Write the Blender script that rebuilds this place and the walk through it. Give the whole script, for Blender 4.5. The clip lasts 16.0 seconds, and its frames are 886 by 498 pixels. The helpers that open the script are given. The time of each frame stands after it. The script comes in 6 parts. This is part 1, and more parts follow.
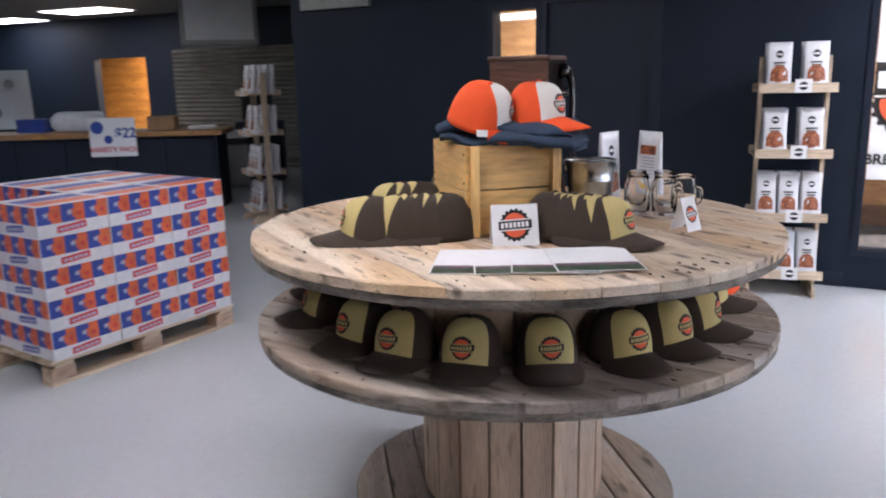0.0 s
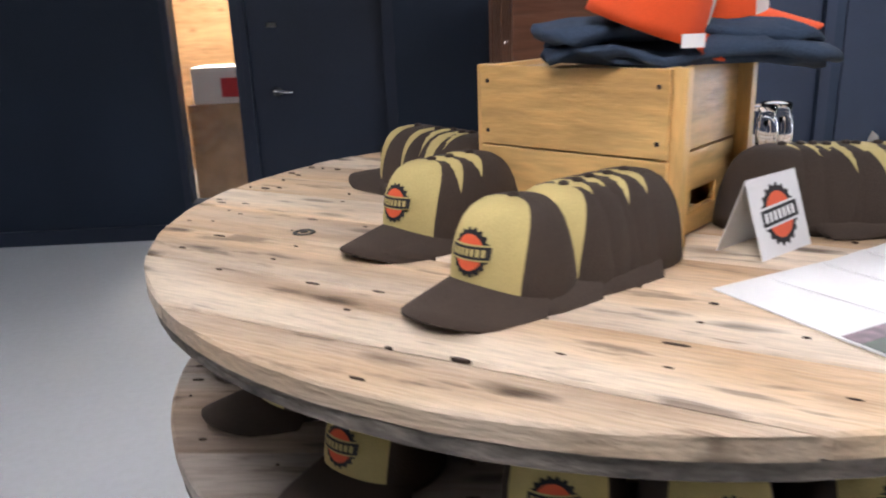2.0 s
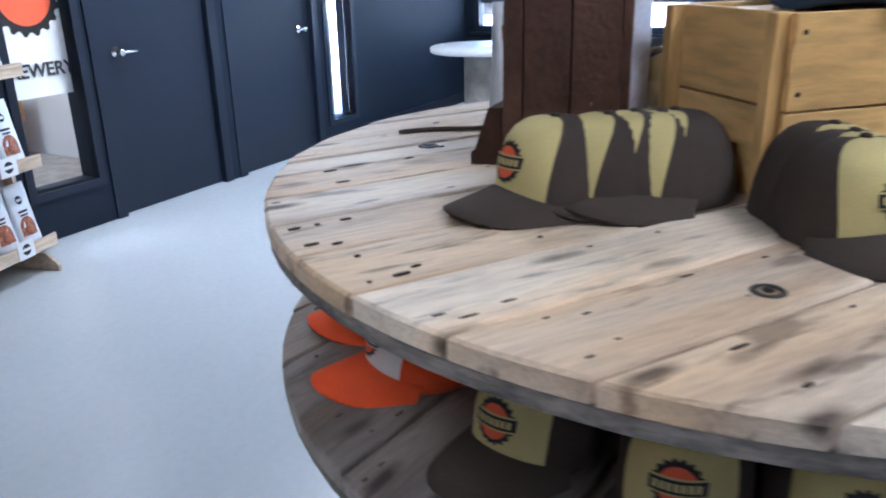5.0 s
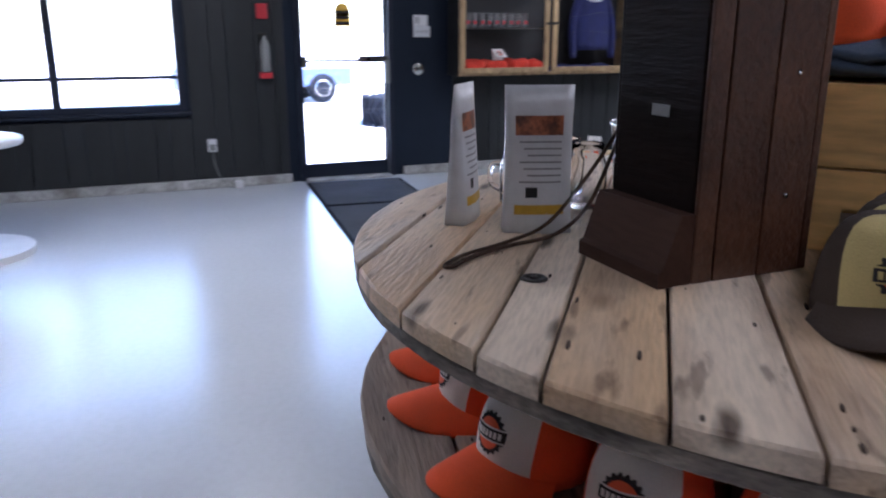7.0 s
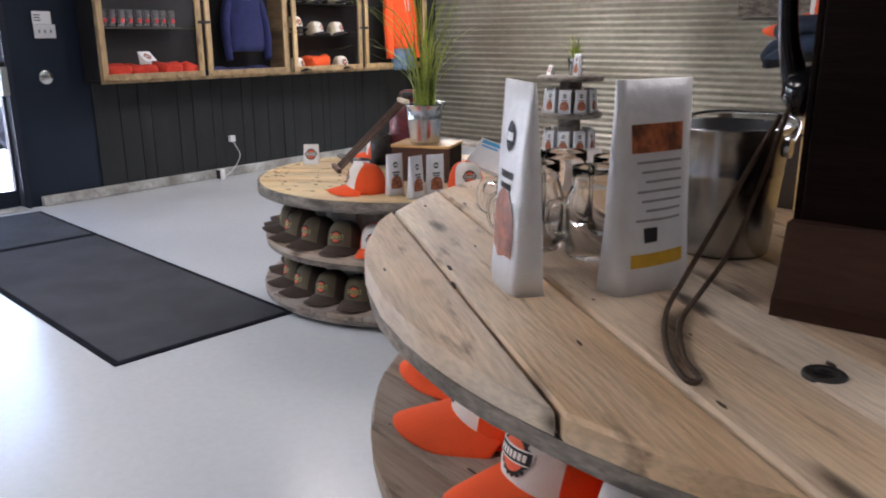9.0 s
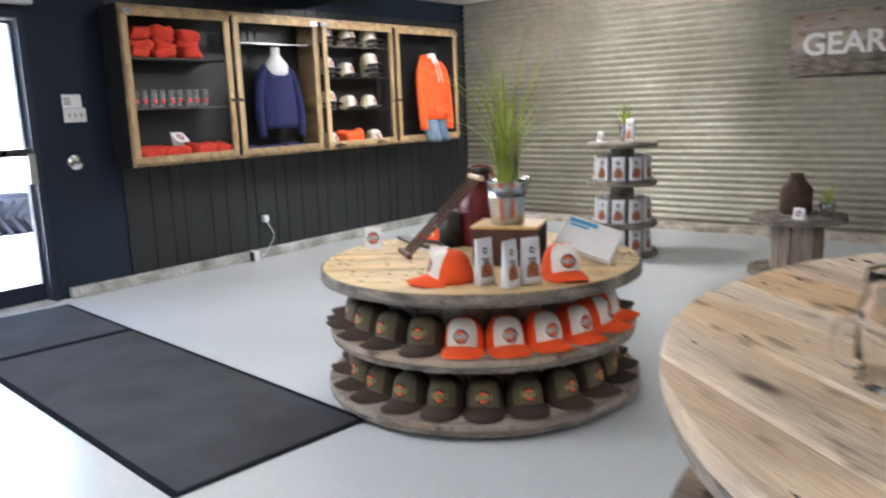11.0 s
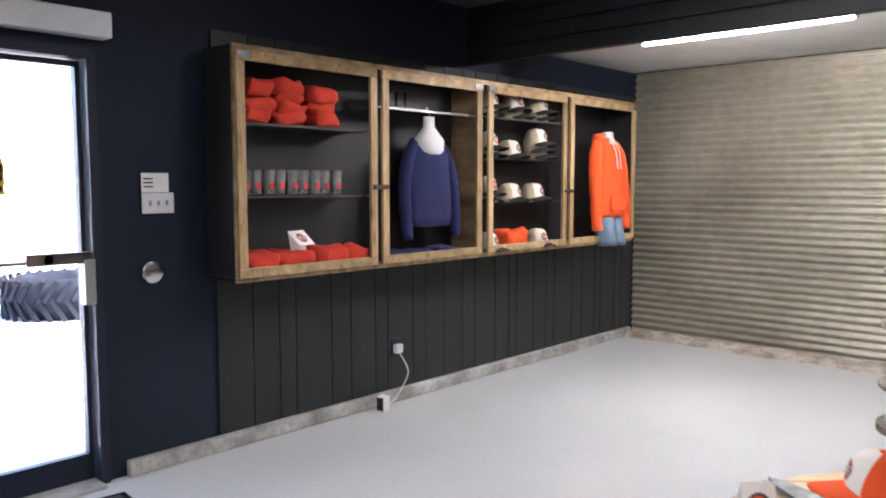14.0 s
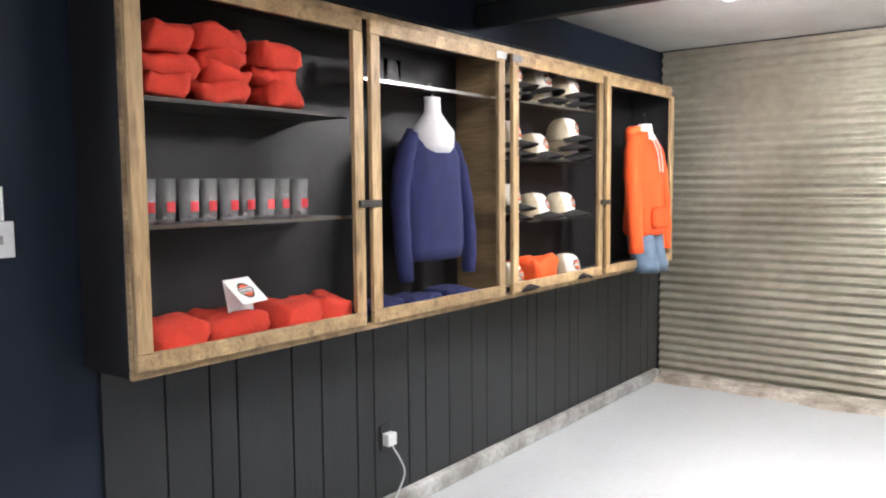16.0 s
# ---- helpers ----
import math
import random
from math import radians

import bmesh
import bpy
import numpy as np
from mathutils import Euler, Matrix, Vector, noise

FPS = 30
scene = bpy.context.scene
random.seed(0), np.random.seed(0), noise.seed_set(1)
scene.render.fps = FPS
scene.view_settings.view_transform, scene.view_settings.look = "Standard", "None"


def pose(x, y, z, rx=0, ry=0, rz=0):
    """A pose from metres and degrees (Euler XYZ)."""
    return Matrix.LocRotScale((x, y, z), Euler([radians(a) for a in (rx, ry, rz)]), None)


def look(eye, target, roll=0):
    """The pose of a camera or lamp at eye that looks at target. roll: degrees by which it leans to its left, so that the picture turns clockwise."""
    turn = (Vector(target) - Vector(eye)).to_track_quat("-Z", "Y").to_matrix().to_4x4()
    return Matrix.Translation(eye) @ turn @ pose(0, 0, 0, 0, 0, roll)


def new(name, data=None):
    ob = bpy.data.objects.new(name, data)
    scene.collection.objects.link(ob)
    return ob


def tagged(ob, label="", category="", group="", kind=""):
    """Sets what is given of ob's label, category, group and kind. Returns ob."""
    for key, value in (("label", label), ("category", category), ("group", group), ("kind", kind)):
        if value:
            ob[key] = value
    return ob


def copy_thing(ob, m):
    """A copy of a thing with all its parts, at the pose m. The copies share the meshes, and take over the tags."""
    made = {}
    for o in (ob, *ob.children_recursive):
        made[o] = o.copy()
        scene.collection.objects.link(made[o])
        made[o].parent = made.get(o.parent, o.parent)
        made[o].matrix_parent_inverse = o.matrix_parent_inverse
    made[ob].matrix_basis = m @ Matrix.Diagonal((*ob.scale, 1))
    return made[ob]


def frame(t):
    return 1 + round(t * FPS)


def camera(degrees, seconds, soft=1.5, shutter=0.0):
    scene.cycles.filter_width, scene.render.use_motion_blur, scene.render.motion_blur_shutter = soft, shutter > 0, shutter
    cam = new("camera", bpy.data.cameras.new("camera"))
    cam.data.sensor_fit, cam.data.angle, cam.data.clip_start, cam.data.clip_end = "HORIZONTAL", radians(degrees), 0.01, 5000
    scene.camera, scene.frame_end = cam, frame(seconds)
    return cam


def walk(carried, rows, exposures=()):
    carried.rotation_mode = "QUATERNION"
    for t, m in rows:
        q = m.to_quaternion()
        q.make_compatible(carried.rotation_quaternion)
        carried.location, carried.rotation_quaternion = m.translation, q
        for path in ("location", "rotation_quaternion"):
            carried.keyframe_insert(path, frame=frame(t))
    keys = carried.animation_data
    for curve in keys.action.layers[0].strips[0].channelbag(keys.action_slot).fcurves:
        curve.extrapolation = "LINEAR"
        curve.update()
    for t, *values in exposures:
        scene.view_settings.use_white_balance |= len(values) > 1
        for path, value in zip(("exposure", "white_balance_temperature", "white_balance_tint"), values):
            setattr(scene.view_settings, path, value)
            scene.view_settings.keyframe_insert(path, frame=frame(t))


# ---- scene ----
cam = camera(59.42, 16.0, soft=2.0, shutter=0.35)
# seconds, eye x, y, z, heading, pitch, roll
PATH = [
    (0.00, 0.812, -2.442, 1.500, 23.26, -12.50, 1.30),
    (0.50, 0.486, -2.130, 1.450, 17.50, -12.77, 1.72),
    (1.00, 0.112, -1.844, 1.422, 13.85, -13.28, 1.31),
    (1.20, -0.048, -1.777, 1.423, 8.23, -14.78, 1.50),
    (1.50, -0.271, -1.676, 1.424, 2.56, -16.13, 1.91),
    (2.00, -0.547, -1.388, 1.390, -9.32, -17.05, 2.06),
    (2.20, -0.652, -1.304, 1.389, -12.56, -17.15, 2.00),
    (2.50, -0.825, -1.230, 1.389, -20.33, -17.25, 1.95),
    (3.00, -1.120, -1.129, 1.421, -29.26, -18.11, 1.03),
    (3.50, -1.269, -0.855, 1.396, -39.28, -18.65, 1.18),
    (4.00, -1.385, -0.582, 1.370, -48.80, -17.74, 0.60),
    (4.20, -1.452, -0.488, 1.379, -54.1, -18.09, 0.80),
    (4.50, -1.511, -0.334, 1.396, -59.07, -19.14, 1.12),
    (5.00, -1.454, -0.010, 1.371, -67.59, -20.24, 1.20),
    (5.20, -1.445, 0.106, 1.390, -68.47, -20.95, 2.06),
    (6.25, -1.280, 0.720, 1.380, -94.00, -18.50, 1.00),
    (7.30, -0.850, 1.242, 1.371, -119.55, -15.47, -0.43),
    (7.50, -0.740, 1.246, 1.353, -124.17, -15.88, -0.56),
    (8.00, -0.450, 1.314, 1.352, -132.64, -17.09, 1.54),
    (8.20, -0.369, 1.324, 1.334, -135.91, -16.19, 0.81),
    (9.30, -0.140, 1.410, 1.340, -142.00, -15.40, 0.40),
    (10.50, 0.086, 1.451, 1.343, -145.79, -14.34, -0.07),
    (11.00, 0.386, 1.265, 1.353, -141.17, -10.52, 2.19),
    (11.50, 0.658, 1.148, 1.351, -138.10, -7.06, 0.48),
    (12.00, 1.039, 1.030, 1.367, -141.59, -6.09, 0.13),
    (12.50, 1.380, 0.824, 1.349, -140.35, -4.95, 1.13),
    (13.00, 1.726, 0.644, 1.390, -137.08, -4.73, 0.35),
    (13.50, 2.140, 0.540, 1.422, -138.35, -5.23, 1.12),
    (14.00, 2.514, 0.307, 1.489, -137.30, -4.92, -0.02),
    (14.50, 2.818, 0.084, 1.490, -136.73, -4.47, 0.16),
    (15.00, 3.173, -0.076, 1.495, -140.94, -4.66, 0.67),
    (15.50, 3.582, -0.429, 1.494, -142.98, -3.48, 1.01),
    (16.00, 3.912, -0.695, 1.528, -142.22, -4.70, 0.52),
]
walk(cam, [(t, pose(x, y, z, 90 + pitch, roll, yaw)) for t, x, y, z, yaw, pitch, roll in PATH],
     exposures=[(0.0, 4.6, 5950, 19), (2.0, 4.65, 6100, 17), (3.5, 4.65, 5650, 13), (5.0, 4.6, 5150, 11), (7.3, 3.9, 5700, 21), (8.2, 4.0, 6300, 21),
                (10.5, 4.75, 6200, 12), (12.0, 4.6, 6400, 14), (14.0, 4.45, 6400, 18), (15.0, 4.65, 6400, 15), (16.0, 5.0, 6400, 15)])

# ---- world and light ----
world = bpy.data.worlds.new("sky")
scene.world = world
world.use_nodes = True
wn = world.node_tree.nodes
sky = wn.new("ShaderNodeTexSky")
sky.sky_type, sky.sun_disc = "NISHITA", False
sky.sun_elevation, sky.sun_rotation = radians(52), radians(235)
sky.air_density, sky.dust_density = 1.0, 1.2
wn["Background"].inputs[1].default_value = 0.12
world.node_tree.links.new(sky.outputs[0], wn["Background"].inputs[0])
sun = new("sun", bpy.data.lights.new("sun", "SUN"))
sun.data.energy, sun.data.angle, sun.data.color = 2.2, radians(3), (1.0, 0.96, 0.9)
sun.matrix_world = look((-10, -9, 18), (0, 0, 0))


def area(name, x, y, z, w, h, power, color=(1, 1, 1), rot=(0, 0, 0)):
    ob = new(name, bpy.data.lights.new(name, "AREA"))
    ob.data.shape, ob.data.size, ob.data.size_y, ob.data.energy, ob.data.color = "RECTANGLE", w, h, power, color
    ob.matrix_world = pose(x, y, z, *rot)
    return ob


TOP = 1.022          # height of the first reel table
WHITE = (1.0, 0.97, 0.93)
# assumed lamps kept out of view, placed and dimmed to balance the shop's brightness
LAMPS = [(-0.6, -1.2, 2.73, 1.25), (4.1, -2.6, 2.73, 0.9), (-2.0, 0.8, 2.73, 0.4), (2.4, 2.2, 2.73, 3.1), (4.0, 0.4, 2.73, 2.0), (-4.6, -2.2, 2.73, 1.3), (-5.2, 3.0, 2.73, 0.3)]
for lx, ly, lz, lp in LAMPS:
    area("unseen_ceiling_lamp", lx, ly, lz - 0.045, 1.16, 0.26, lp, WHITE)
area("strip_lamp", 4.53, -4.65, 2.418, 1.3, 0.12, 1.6, WHITE)
area("hall_lamp", -10.2, 7.85, 2.70, 1.3, 0.7, 0.3, WHITE)
area("hall_lamp", -13.0, 8.5, 2.70, 1.3, 0.7, 0.4, WHITE)
area("office_lamp", -1.3, 5.2, 2.4, 0.8, 0.8, 5, (1.0, 0.86, 0.68))
area("store_lamp", 1.7, 5.0, 2.4, 0.6, 0.6, 2.2, WHITE)
area("store_lamp", 4.2, 4.6, 2.4, 0.6, 0.6, 9, WHITE)
area("back_lamp", -11.0, 10.2, 2.4, 0.6, 0.6, 5, (1.0, 0.72, 0.4))


# ---- materials ----
def mat(name, color, rough=0.5, metal=0.0, var=0.12, scale=6.0, fine=60.0, bump=0.15, stretch=(1, 1, 1), dark=None, per=0.0, spec=None, coat=0.0):
    """A surface with variation at two scales; dark: colour of stains; per: variation from object to object."""
    m = bpy.data.materials.new(name)
    m.use_nodes = True
    n, l = m.node_tree.nodes, m.node_tree.links
    b = n["Principled BSDF"]
    co = n.new("ShaderNodeTexCoord")
    mp = n.new("ShaderNodeMapping")
    mp.inputs["Scale"].default_value = stretch
    l.new(co.outputs["Object"], mp.inputs["Vector"])
    vec = mp.outputs["Vector"]
    info = n.new("ShaderNodeObjectInfo")
    if per:
        ad = n.new("ShaderNodeVectorMath")
        ad.operation = "ADD"
        sc = n.new("ShaderNodeMath")
        sc.operation = "MULTIPLY"
        sc.inputs[1].default_value = 37.0
        l.new(info.outputs["Random"], sc.inputs[0])
        l.new(vec, ad.inputs[0])
        l.new(sc.outputs[0], ad.inputs[1])
        vec = ad.outputs[0]
    big, small = n.new("ShaderNodeTexNoise"), n.new("ShaderNodeTexNoise")
    for tex, s, d in ((big, scale, 4), (small, fine, 3)):
        tex.inputs["Scale"].default_value, tex.inputs["Detail"].default_value = s, d
        l.new(vec, tex.inputs["Vector"])
    ramp = n.new("ShaderNodeValToRGB")
    c = Vector(color[:3])
    dk = Vector(dark) if dark else c * (1 - 2.2 * var)
    ramp.color_ramp.elements[0].position, ramp.color_ramp.elements[0].color = 0.3, (*dk, 1)
    ramp.color_ramp.elements[1].position, ramp.color_ramp.elements[1].color = 0.7, (*[min(1, v * (1 + 0.7 * var)) for v in c], 1)
    l.new(big.outputs["Fac"], ramp.inputs["Fac"])
    mix = n.new("ShaderNodeMix")
    mix.data_type, mix.blend_type = "RGBA", "MULTIPLY"
    mix.inputs["Factor"].default_value = min(1.0, var * 3)
    r2 = n.new("ShaderNodeValToRGB")
    r2.color_ramp.elements[0].position, r2.color_ramp.elements[0].color = 0.35, (0.6, 0.6, 0.6, 1)
    r2.color_ramp.elements[1].position = 0.6
    l.new(small.outputs["Fac"], r2.inputs["Fac"])
    l.new(ramp.outputs["Color"], mix.inputs["A"])
    l.new(r2.outputs["Color"], mix.inputs["B"])
    out = mix.outputs["Result"]
    if per:
        hs = n.new("ShaderNodeHueSaturation")
        mr = n.new("ShaderNodeMapRange")
        mr.inputs["To Min"].default_value, mr.inputs["To Max"].default_value = 1 - per, 1 + per
        l.new(info.outputs["Random"], mr.inputs["Value"])
        l.new(mr.outputs["Result"], hs.inputs["Value"])
        l.new(out, hs.inputs["Color"])
        out = hs.outputs["Color"]
    l.new(out, b.inputs["Base Color"])
    rr = n.new("ShaderNodeMapRange")
    rr.inputs["To Min"].default_value, rr.inputs["To Max"].default_value = max(0.03, rough - 0.08), min(1, rough + 0.08)
    l.new(big.outputs["Fac"], rr.inputs["Value"])
    l.new(rr.outputs["Result"], b.inputs["Roughness"])
    b.inputs["Metallic"].default_value = metal
    if spec is not None:
        b.inputs["Specular IOR Level"].default_value = spec
    b.inputs["Coat Weight"].default_value = coat
    if bump:
        bp = n.new("ShaderNodeBump")
        bp.inputs["Strength"].default_value, bp.inputs["Distance"].default_value = bump, 0.01
        l.new(small.outputs["Fac"], bp.inputs["Height"])
        l.new(bp.outputs["Normal"], b.inputs["Normal"])
    return m


def wood(name, color, dark, rough=0.6, per=0.2, knots=True, grain=1.0, worn=0.0, var=0.22, fine=26.0):
    """Sawn board: grain along local x, weather stains and knots."""
    m = mat(name, color, rough, 0, var, 3.0, fine, 0.35, (0.35, 3.2 * grain, 3.2 * grain), dark, per)
    n, l = m.node_tree.nodes, m.node_tree.links
    b = n["Principled BSDF"]
    if knots:
        vo = n.new("ShaderNodeTexVoronoi")
        vo.inputs["Scale"].default_value = 5.0
        src = b.inputs["Base Color"].links[0].from_socket
        info = [q for q in n if q.bl_idname == "ShaderNodeObjectInfo"][0]
        co = [q for q in n if q.bl_idname == "ShaderNodeTexCoord"][0]
        mp = n.new("ShaderNodeMapping")
        mp.inputs["Scale"].default_value = (0.55, 1.1, 1)
        sc = n.new("ShaderNodeMath")
        sc.operation = "MULTIPLY"
        sc.inputs[1].default_value = 23.0
        l.new(info.outputs["Random"], sc.inputs[0])
        ad = n.new("ShaderNodeVectorMath")
        l.new(co.outputs["Object"], mp.inputs["Vector"])
        l.new(mp.outputs["Vector"], ad.inputs[0])
        l.new(sc.outputs[0], ad.inputs[1])
        l.new(ad.outputs[0], vo.inputs["Vector"])
        rp = n.new("ShaderNodeValToRGB")
        rp.color_ramp.elements[0].position, rp.color_ramp.elements[0].color = 0.03, (0.25, 0.17, 0.1, 1)
        rp.color_ramp.elements[1].position, rp.color_ramp.elements[1].color = 0.16, (1, 1, 1, 1)
        l.new(vo.outputs["Distance"], rp.inputs["Fac"])
        mx = n.new("ShaderNodeMix")
        mx.data_type, mx.blend_type = "RGBA", "MULTIPLY"
        mx.inputs["Factor"].default_value = 0.75
        l.new(src, mx.inputs["A"])
        l.new(rp.outputs["Color"], mx.inputs["B"])
        l.new(mx.outputs["Result"], b.inputs["Base Color"])
    if worn:
        # grimy smudges, and warm patches where the grey has rubbed off
        for scale, lo, hi, tint, stretch in ((7.0, 0.52, 0.72, (0.50, 0.42, 0.36, 1), (0.5, 1.3, 1)), (2.6, 0.46, 0.62, (1.0, 0.74, 0.42, 1), (0.5, 1.2, 1)), (24.0, 0.60, 0.68, (0.16, 0.11, 0.09, 1), (0.5, 1.3, 1))):
            src = b.inputs["Base Color"].links[0].from_socket
            mp = n.new("ShaderNodeMapping")
            mp.inputs["Scale"].default_value = stretch
            l.new(ad.outputs[0], mp.inputs["Vector"])
            tx = n.new("ShaderNodeTexNoise")
            tx.inputs["Scale"].default_value, tx.inputs["Detail"].default_value = scale, 5
            l.new(mp.outputs["Vector"], tx.inputs["Vector"])
            rp = n.new("ShaderNodeValToRGB")
            rp.color_ramp.elements[0].position, rp.color_ramp.elements[0].color = lo, (1, 1, 1, 1)
            rp.color_ramp.elements[1].position, rp.color_ramp.elements[1].color = hi, tint
            l.new(tx.outputs["Fac"], rp.inputs["Fac"])
            mx = n.new("ShaderNodeMix")
            mx.data_type, mx.blend_type = "RGBA", "MULTIPLY"
            mx.inputs["Factor"].default_value = worn
            l.new(src, mx.inputs["A"])
            l.new(rp.outputs["Color"], mx.inputs["B"])
            l.new(mx.outputs["Result"], b.inputs["Base Color"])
        # soft dark stains round old nails
        src = b.inputs["Base Color"].links[0].from_socket
        mp = n.new("ShaderNodeMapping")
        mp.inputs["Scale"].default_value = (0.75, 1.25, 1)
        l.new(ad.outputs[0], mp.inputs["Vector"])
        vo = n.new("ShaderNodeTexVoronoi")
        vo.inputs["Scale"].default_value = 11.0
        l.new(mp.outputs["Vector"], vo.inputs["Vector"])
        tx = n.new("ShaderNodeTexNoise")
        tx.inputs["Scale"].default_value, tx.inputs["Detail"].default_value = 40.0, 3
        l.new(mp.outputs["Vector"], tx.inputs["Vector"])
        sm = n.new("ShaderNodeMath")
        sm.operation = "MULTIPLY_ADD"
        sm.inputs[1].default_value = 0.22
        l.new(tx.outputs["Fac"], sm.inputs[0])
        l.new(vo.outputs["Distance"], sm.inputs[2])
        rp = n.new("ShaderNodeValToRGB")
        rp.color_ramp.elements[0].position, rp.color_ramp.elements[0].color = 0.19, (0.10, 0.07, 0.05, 1)
        rp.color_ramp.elements[1].position, rp.color_ramp.elements[1].color = 0.36, (1, 1, 1, 1)
        l.new(sm.outputs[0], rp.inputs["Fac"])
        mx = n.new("ShaderNodeMix")
        mx.data_type, mx.blend_type = "RGBA", "MULTIPLY"
        mx.inputs["Factor"].default_value = min(1.0, worn * 1.5)
        l.new(src, mx.inputs["A"])
        l.new(rp.outputs["Color"], mx.inputs["B"])
        l.new(mx.outputs["Result"], b.inputs["Base Color"])
    return m


def glow(name, color, strength):
    m = bpy.data.materials.new(name)
    m.use_nodes = True
    b = m.node_tree.nodes["Principled BSDF"]
    b.inputs["Base Color"].default_value = (0.8, 0.8, 0.8, 1)
    b.inputs["Emission Color"].default_value = (*color, 1)
    b.inputs["Emission Strength"].default_value = strength
    return m


def glass(name, tint=(1, 1, 1), rough=0.0):
    m = bpy.data.materials.new(name)
    m.use_nodes = True
    b = m.node_tree.nodes["Principled BSDF"]
    b.inputs["Base Color"].default_value = (*tint, 1)
    b.inputs["Roughness"].default_value = rough
    b.inputs["Transmission Weight"].default_value = 1.0
    b.inputs["IOR"].default_value = 1.45
    return m


NAVY = mat("navy_wall_paint", (0.012, 0.019, 0.034), 0.6, 0, 0.10, 1.5, 90, 0.06, spec=0.22)
NAVY_DOOR = mat("navy_door_paint", (0.010, 0.016, 0.032), 0.5, 0, 0.08, 2, 60, 0.04, spec=0.35)
BOARD = mat("black_board_paint", (0.019, 0.022, 0.024), 0.45, 0, 0.14, 2.2, 40, 0.12, (3, 3, 0.5), spec=0.45)
FLOOR = mat("grey_epoxy_floor", (0.55, 0.58, 0.60), 0.23, 0, 0.03, 0.8, 30, 0.02, dark=(0.52, 0.55, 0.57))
CEIL = mat("dark_ceiling_paint", (0.05, 0.052, 0.055), 0.7, 0, 0.1, 2, 40, 0.1)
CEIL_LIGHT = mat("grey_ceiling_panel", (0.60, 0.60, 0.58), 0.7, 0, 0.06, 2, 40, 0.1)
KERB = mat("painted_concrete_kerb", (0.50, 0.51, 0.50), 0.6, 0, 0.2, 4, 30, 0.3, dark=(0.22, 0.21, 0.19))
ROUGH_CONC = mat("broken_concrete", (0.50, 0.46, 0.40), 0.9, 0, 0.2, 7, 40, 0.8, dark=(0.24, 0.20, 0.16))
TIN = mat("galvanised_corrugated_tin", (0.42, 0.395, 0.33), 0.38, 0.45, 0.10, 0.9, 14, 0.05, (1, 1, 1), (0.23, 0.215, 0.17))
MAT_RUG = mat("charcoal_ribbed_mat", (0.045, 0.047, 0.055), 0.95, 0, 0.2, 3, 160, 0.8)
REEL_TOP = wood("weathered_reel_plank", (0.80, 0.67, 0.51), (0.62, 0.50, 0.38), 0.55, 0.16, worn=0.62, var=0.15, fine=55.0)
# about half as bright as the top planks, and greyer
REEL_GREY = wood("darker_grey_worn_plank", (0.40, 0.34, 0.29), (0.24, 0.20, 0.17), 0.75, 0.2, worn=0.45, var=0.16, fine=45.0)
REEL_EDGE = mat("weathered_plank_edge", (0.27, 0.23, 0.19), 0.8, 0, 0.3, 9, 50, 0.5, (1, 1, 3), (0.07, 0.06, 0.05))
REEL2_TOP = wood("pale_reel_plank", (0.78, 0.60, 0.33), (0.60, 0.44, 0.23), 0.5, 0.12, worn=0.35, var=0.12, fine=50.0)
DRUM = wood("reel_drum_stave", (0.52, 0.39, 0.29), (0.36, 0.26, 0.19), 0.7, 0.22, True, worn=0.3, var=0.14, fine=50.0)
PINE = wood("varnished_pine", (0.74, 0.48, 0.18), (0.60, 0.35, 0.12), 0.42, 0.10, True, 0.6)
PALE = wood("pale_rack_pine", (0.62, 0.50, 0.36), (0.50, 0.38, 0.26), 0.6, 0.08, False)
# stained wood taken near black: the backlit telephone front's shade is in the colour
OLDWOOD = wood("shaded_stained_wood", (0.012, 0.006, 0.0045), (0.006, 0.003, 0.0025), 0.6, 0.2, False)
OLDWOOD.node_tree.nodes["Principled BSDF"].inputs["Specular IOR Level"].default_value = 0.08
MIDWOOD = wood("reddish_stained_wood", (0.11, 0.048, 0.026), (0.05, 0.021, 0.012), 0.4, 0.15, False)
BARN = wood("barnwood_cabinet_frame", (0.42, 0.29, 0.15), (0.17, 0.11, 0.06), 0.6, 0.22)
COUNTER = wood("orange_counter_wood", (0.52, 0.27, 0.10), (0.35, 0.17, 0.06), 0.4, 0.1)
PANEL = wood("orange_pine_panelling", (0.66, 0.34, 0.10), (0.50, 0.23, 0.06), 0.45, 0.1)
PANEL_PALE = wood("pale_orange_panelling", (0.62, 0.38, 0.19), (0.48, 0.28, 0.13), 0.5, 0.1)
FOOTWOOD = mat("dark_polished_wood", (0.055, 0.027, 0.018), 0.7, 0, 0.15, 4, 40, 0.05, (0.5, 3, 3), spec=0.15)
NAIL = mat("rusty_nail", (0.07, 0.045, 0.032), 0.7, 0.4, 0.1)
TAN = mat("tan_twill", (0.58, 0.47, 0.19), 0.9, 0, 0.08, 10, 400, 0.25)
BROWN = mat("brown_twill", (0.056, 0.038, 0.027), 0.92, 0, 0.12, 10, 400, 0.35)
ORANGE = mat("orange_twill", (0.90, 0.10, 0.015), 0.85, 0, 0.06, 10, 400, 0.25)
CREAM = mat("white_twill", (0.78, 0.74, 0.68), 0.9, 0, 0.05, 10, 400, 0.25)
INK = mat("black_print", (0.012, 0.011, 0.012), 0.7, 0, 0.02, bump=0)
ORANGE_INK = mat("orange_print", (0.80, 0.12, 0.04), 0.7, 0, 0.04, bump=0)
PAPER = mat("white_card", (0.80, 0.80, 0.80), 0.6, 0, 0.02, 20, 200, 0.03)
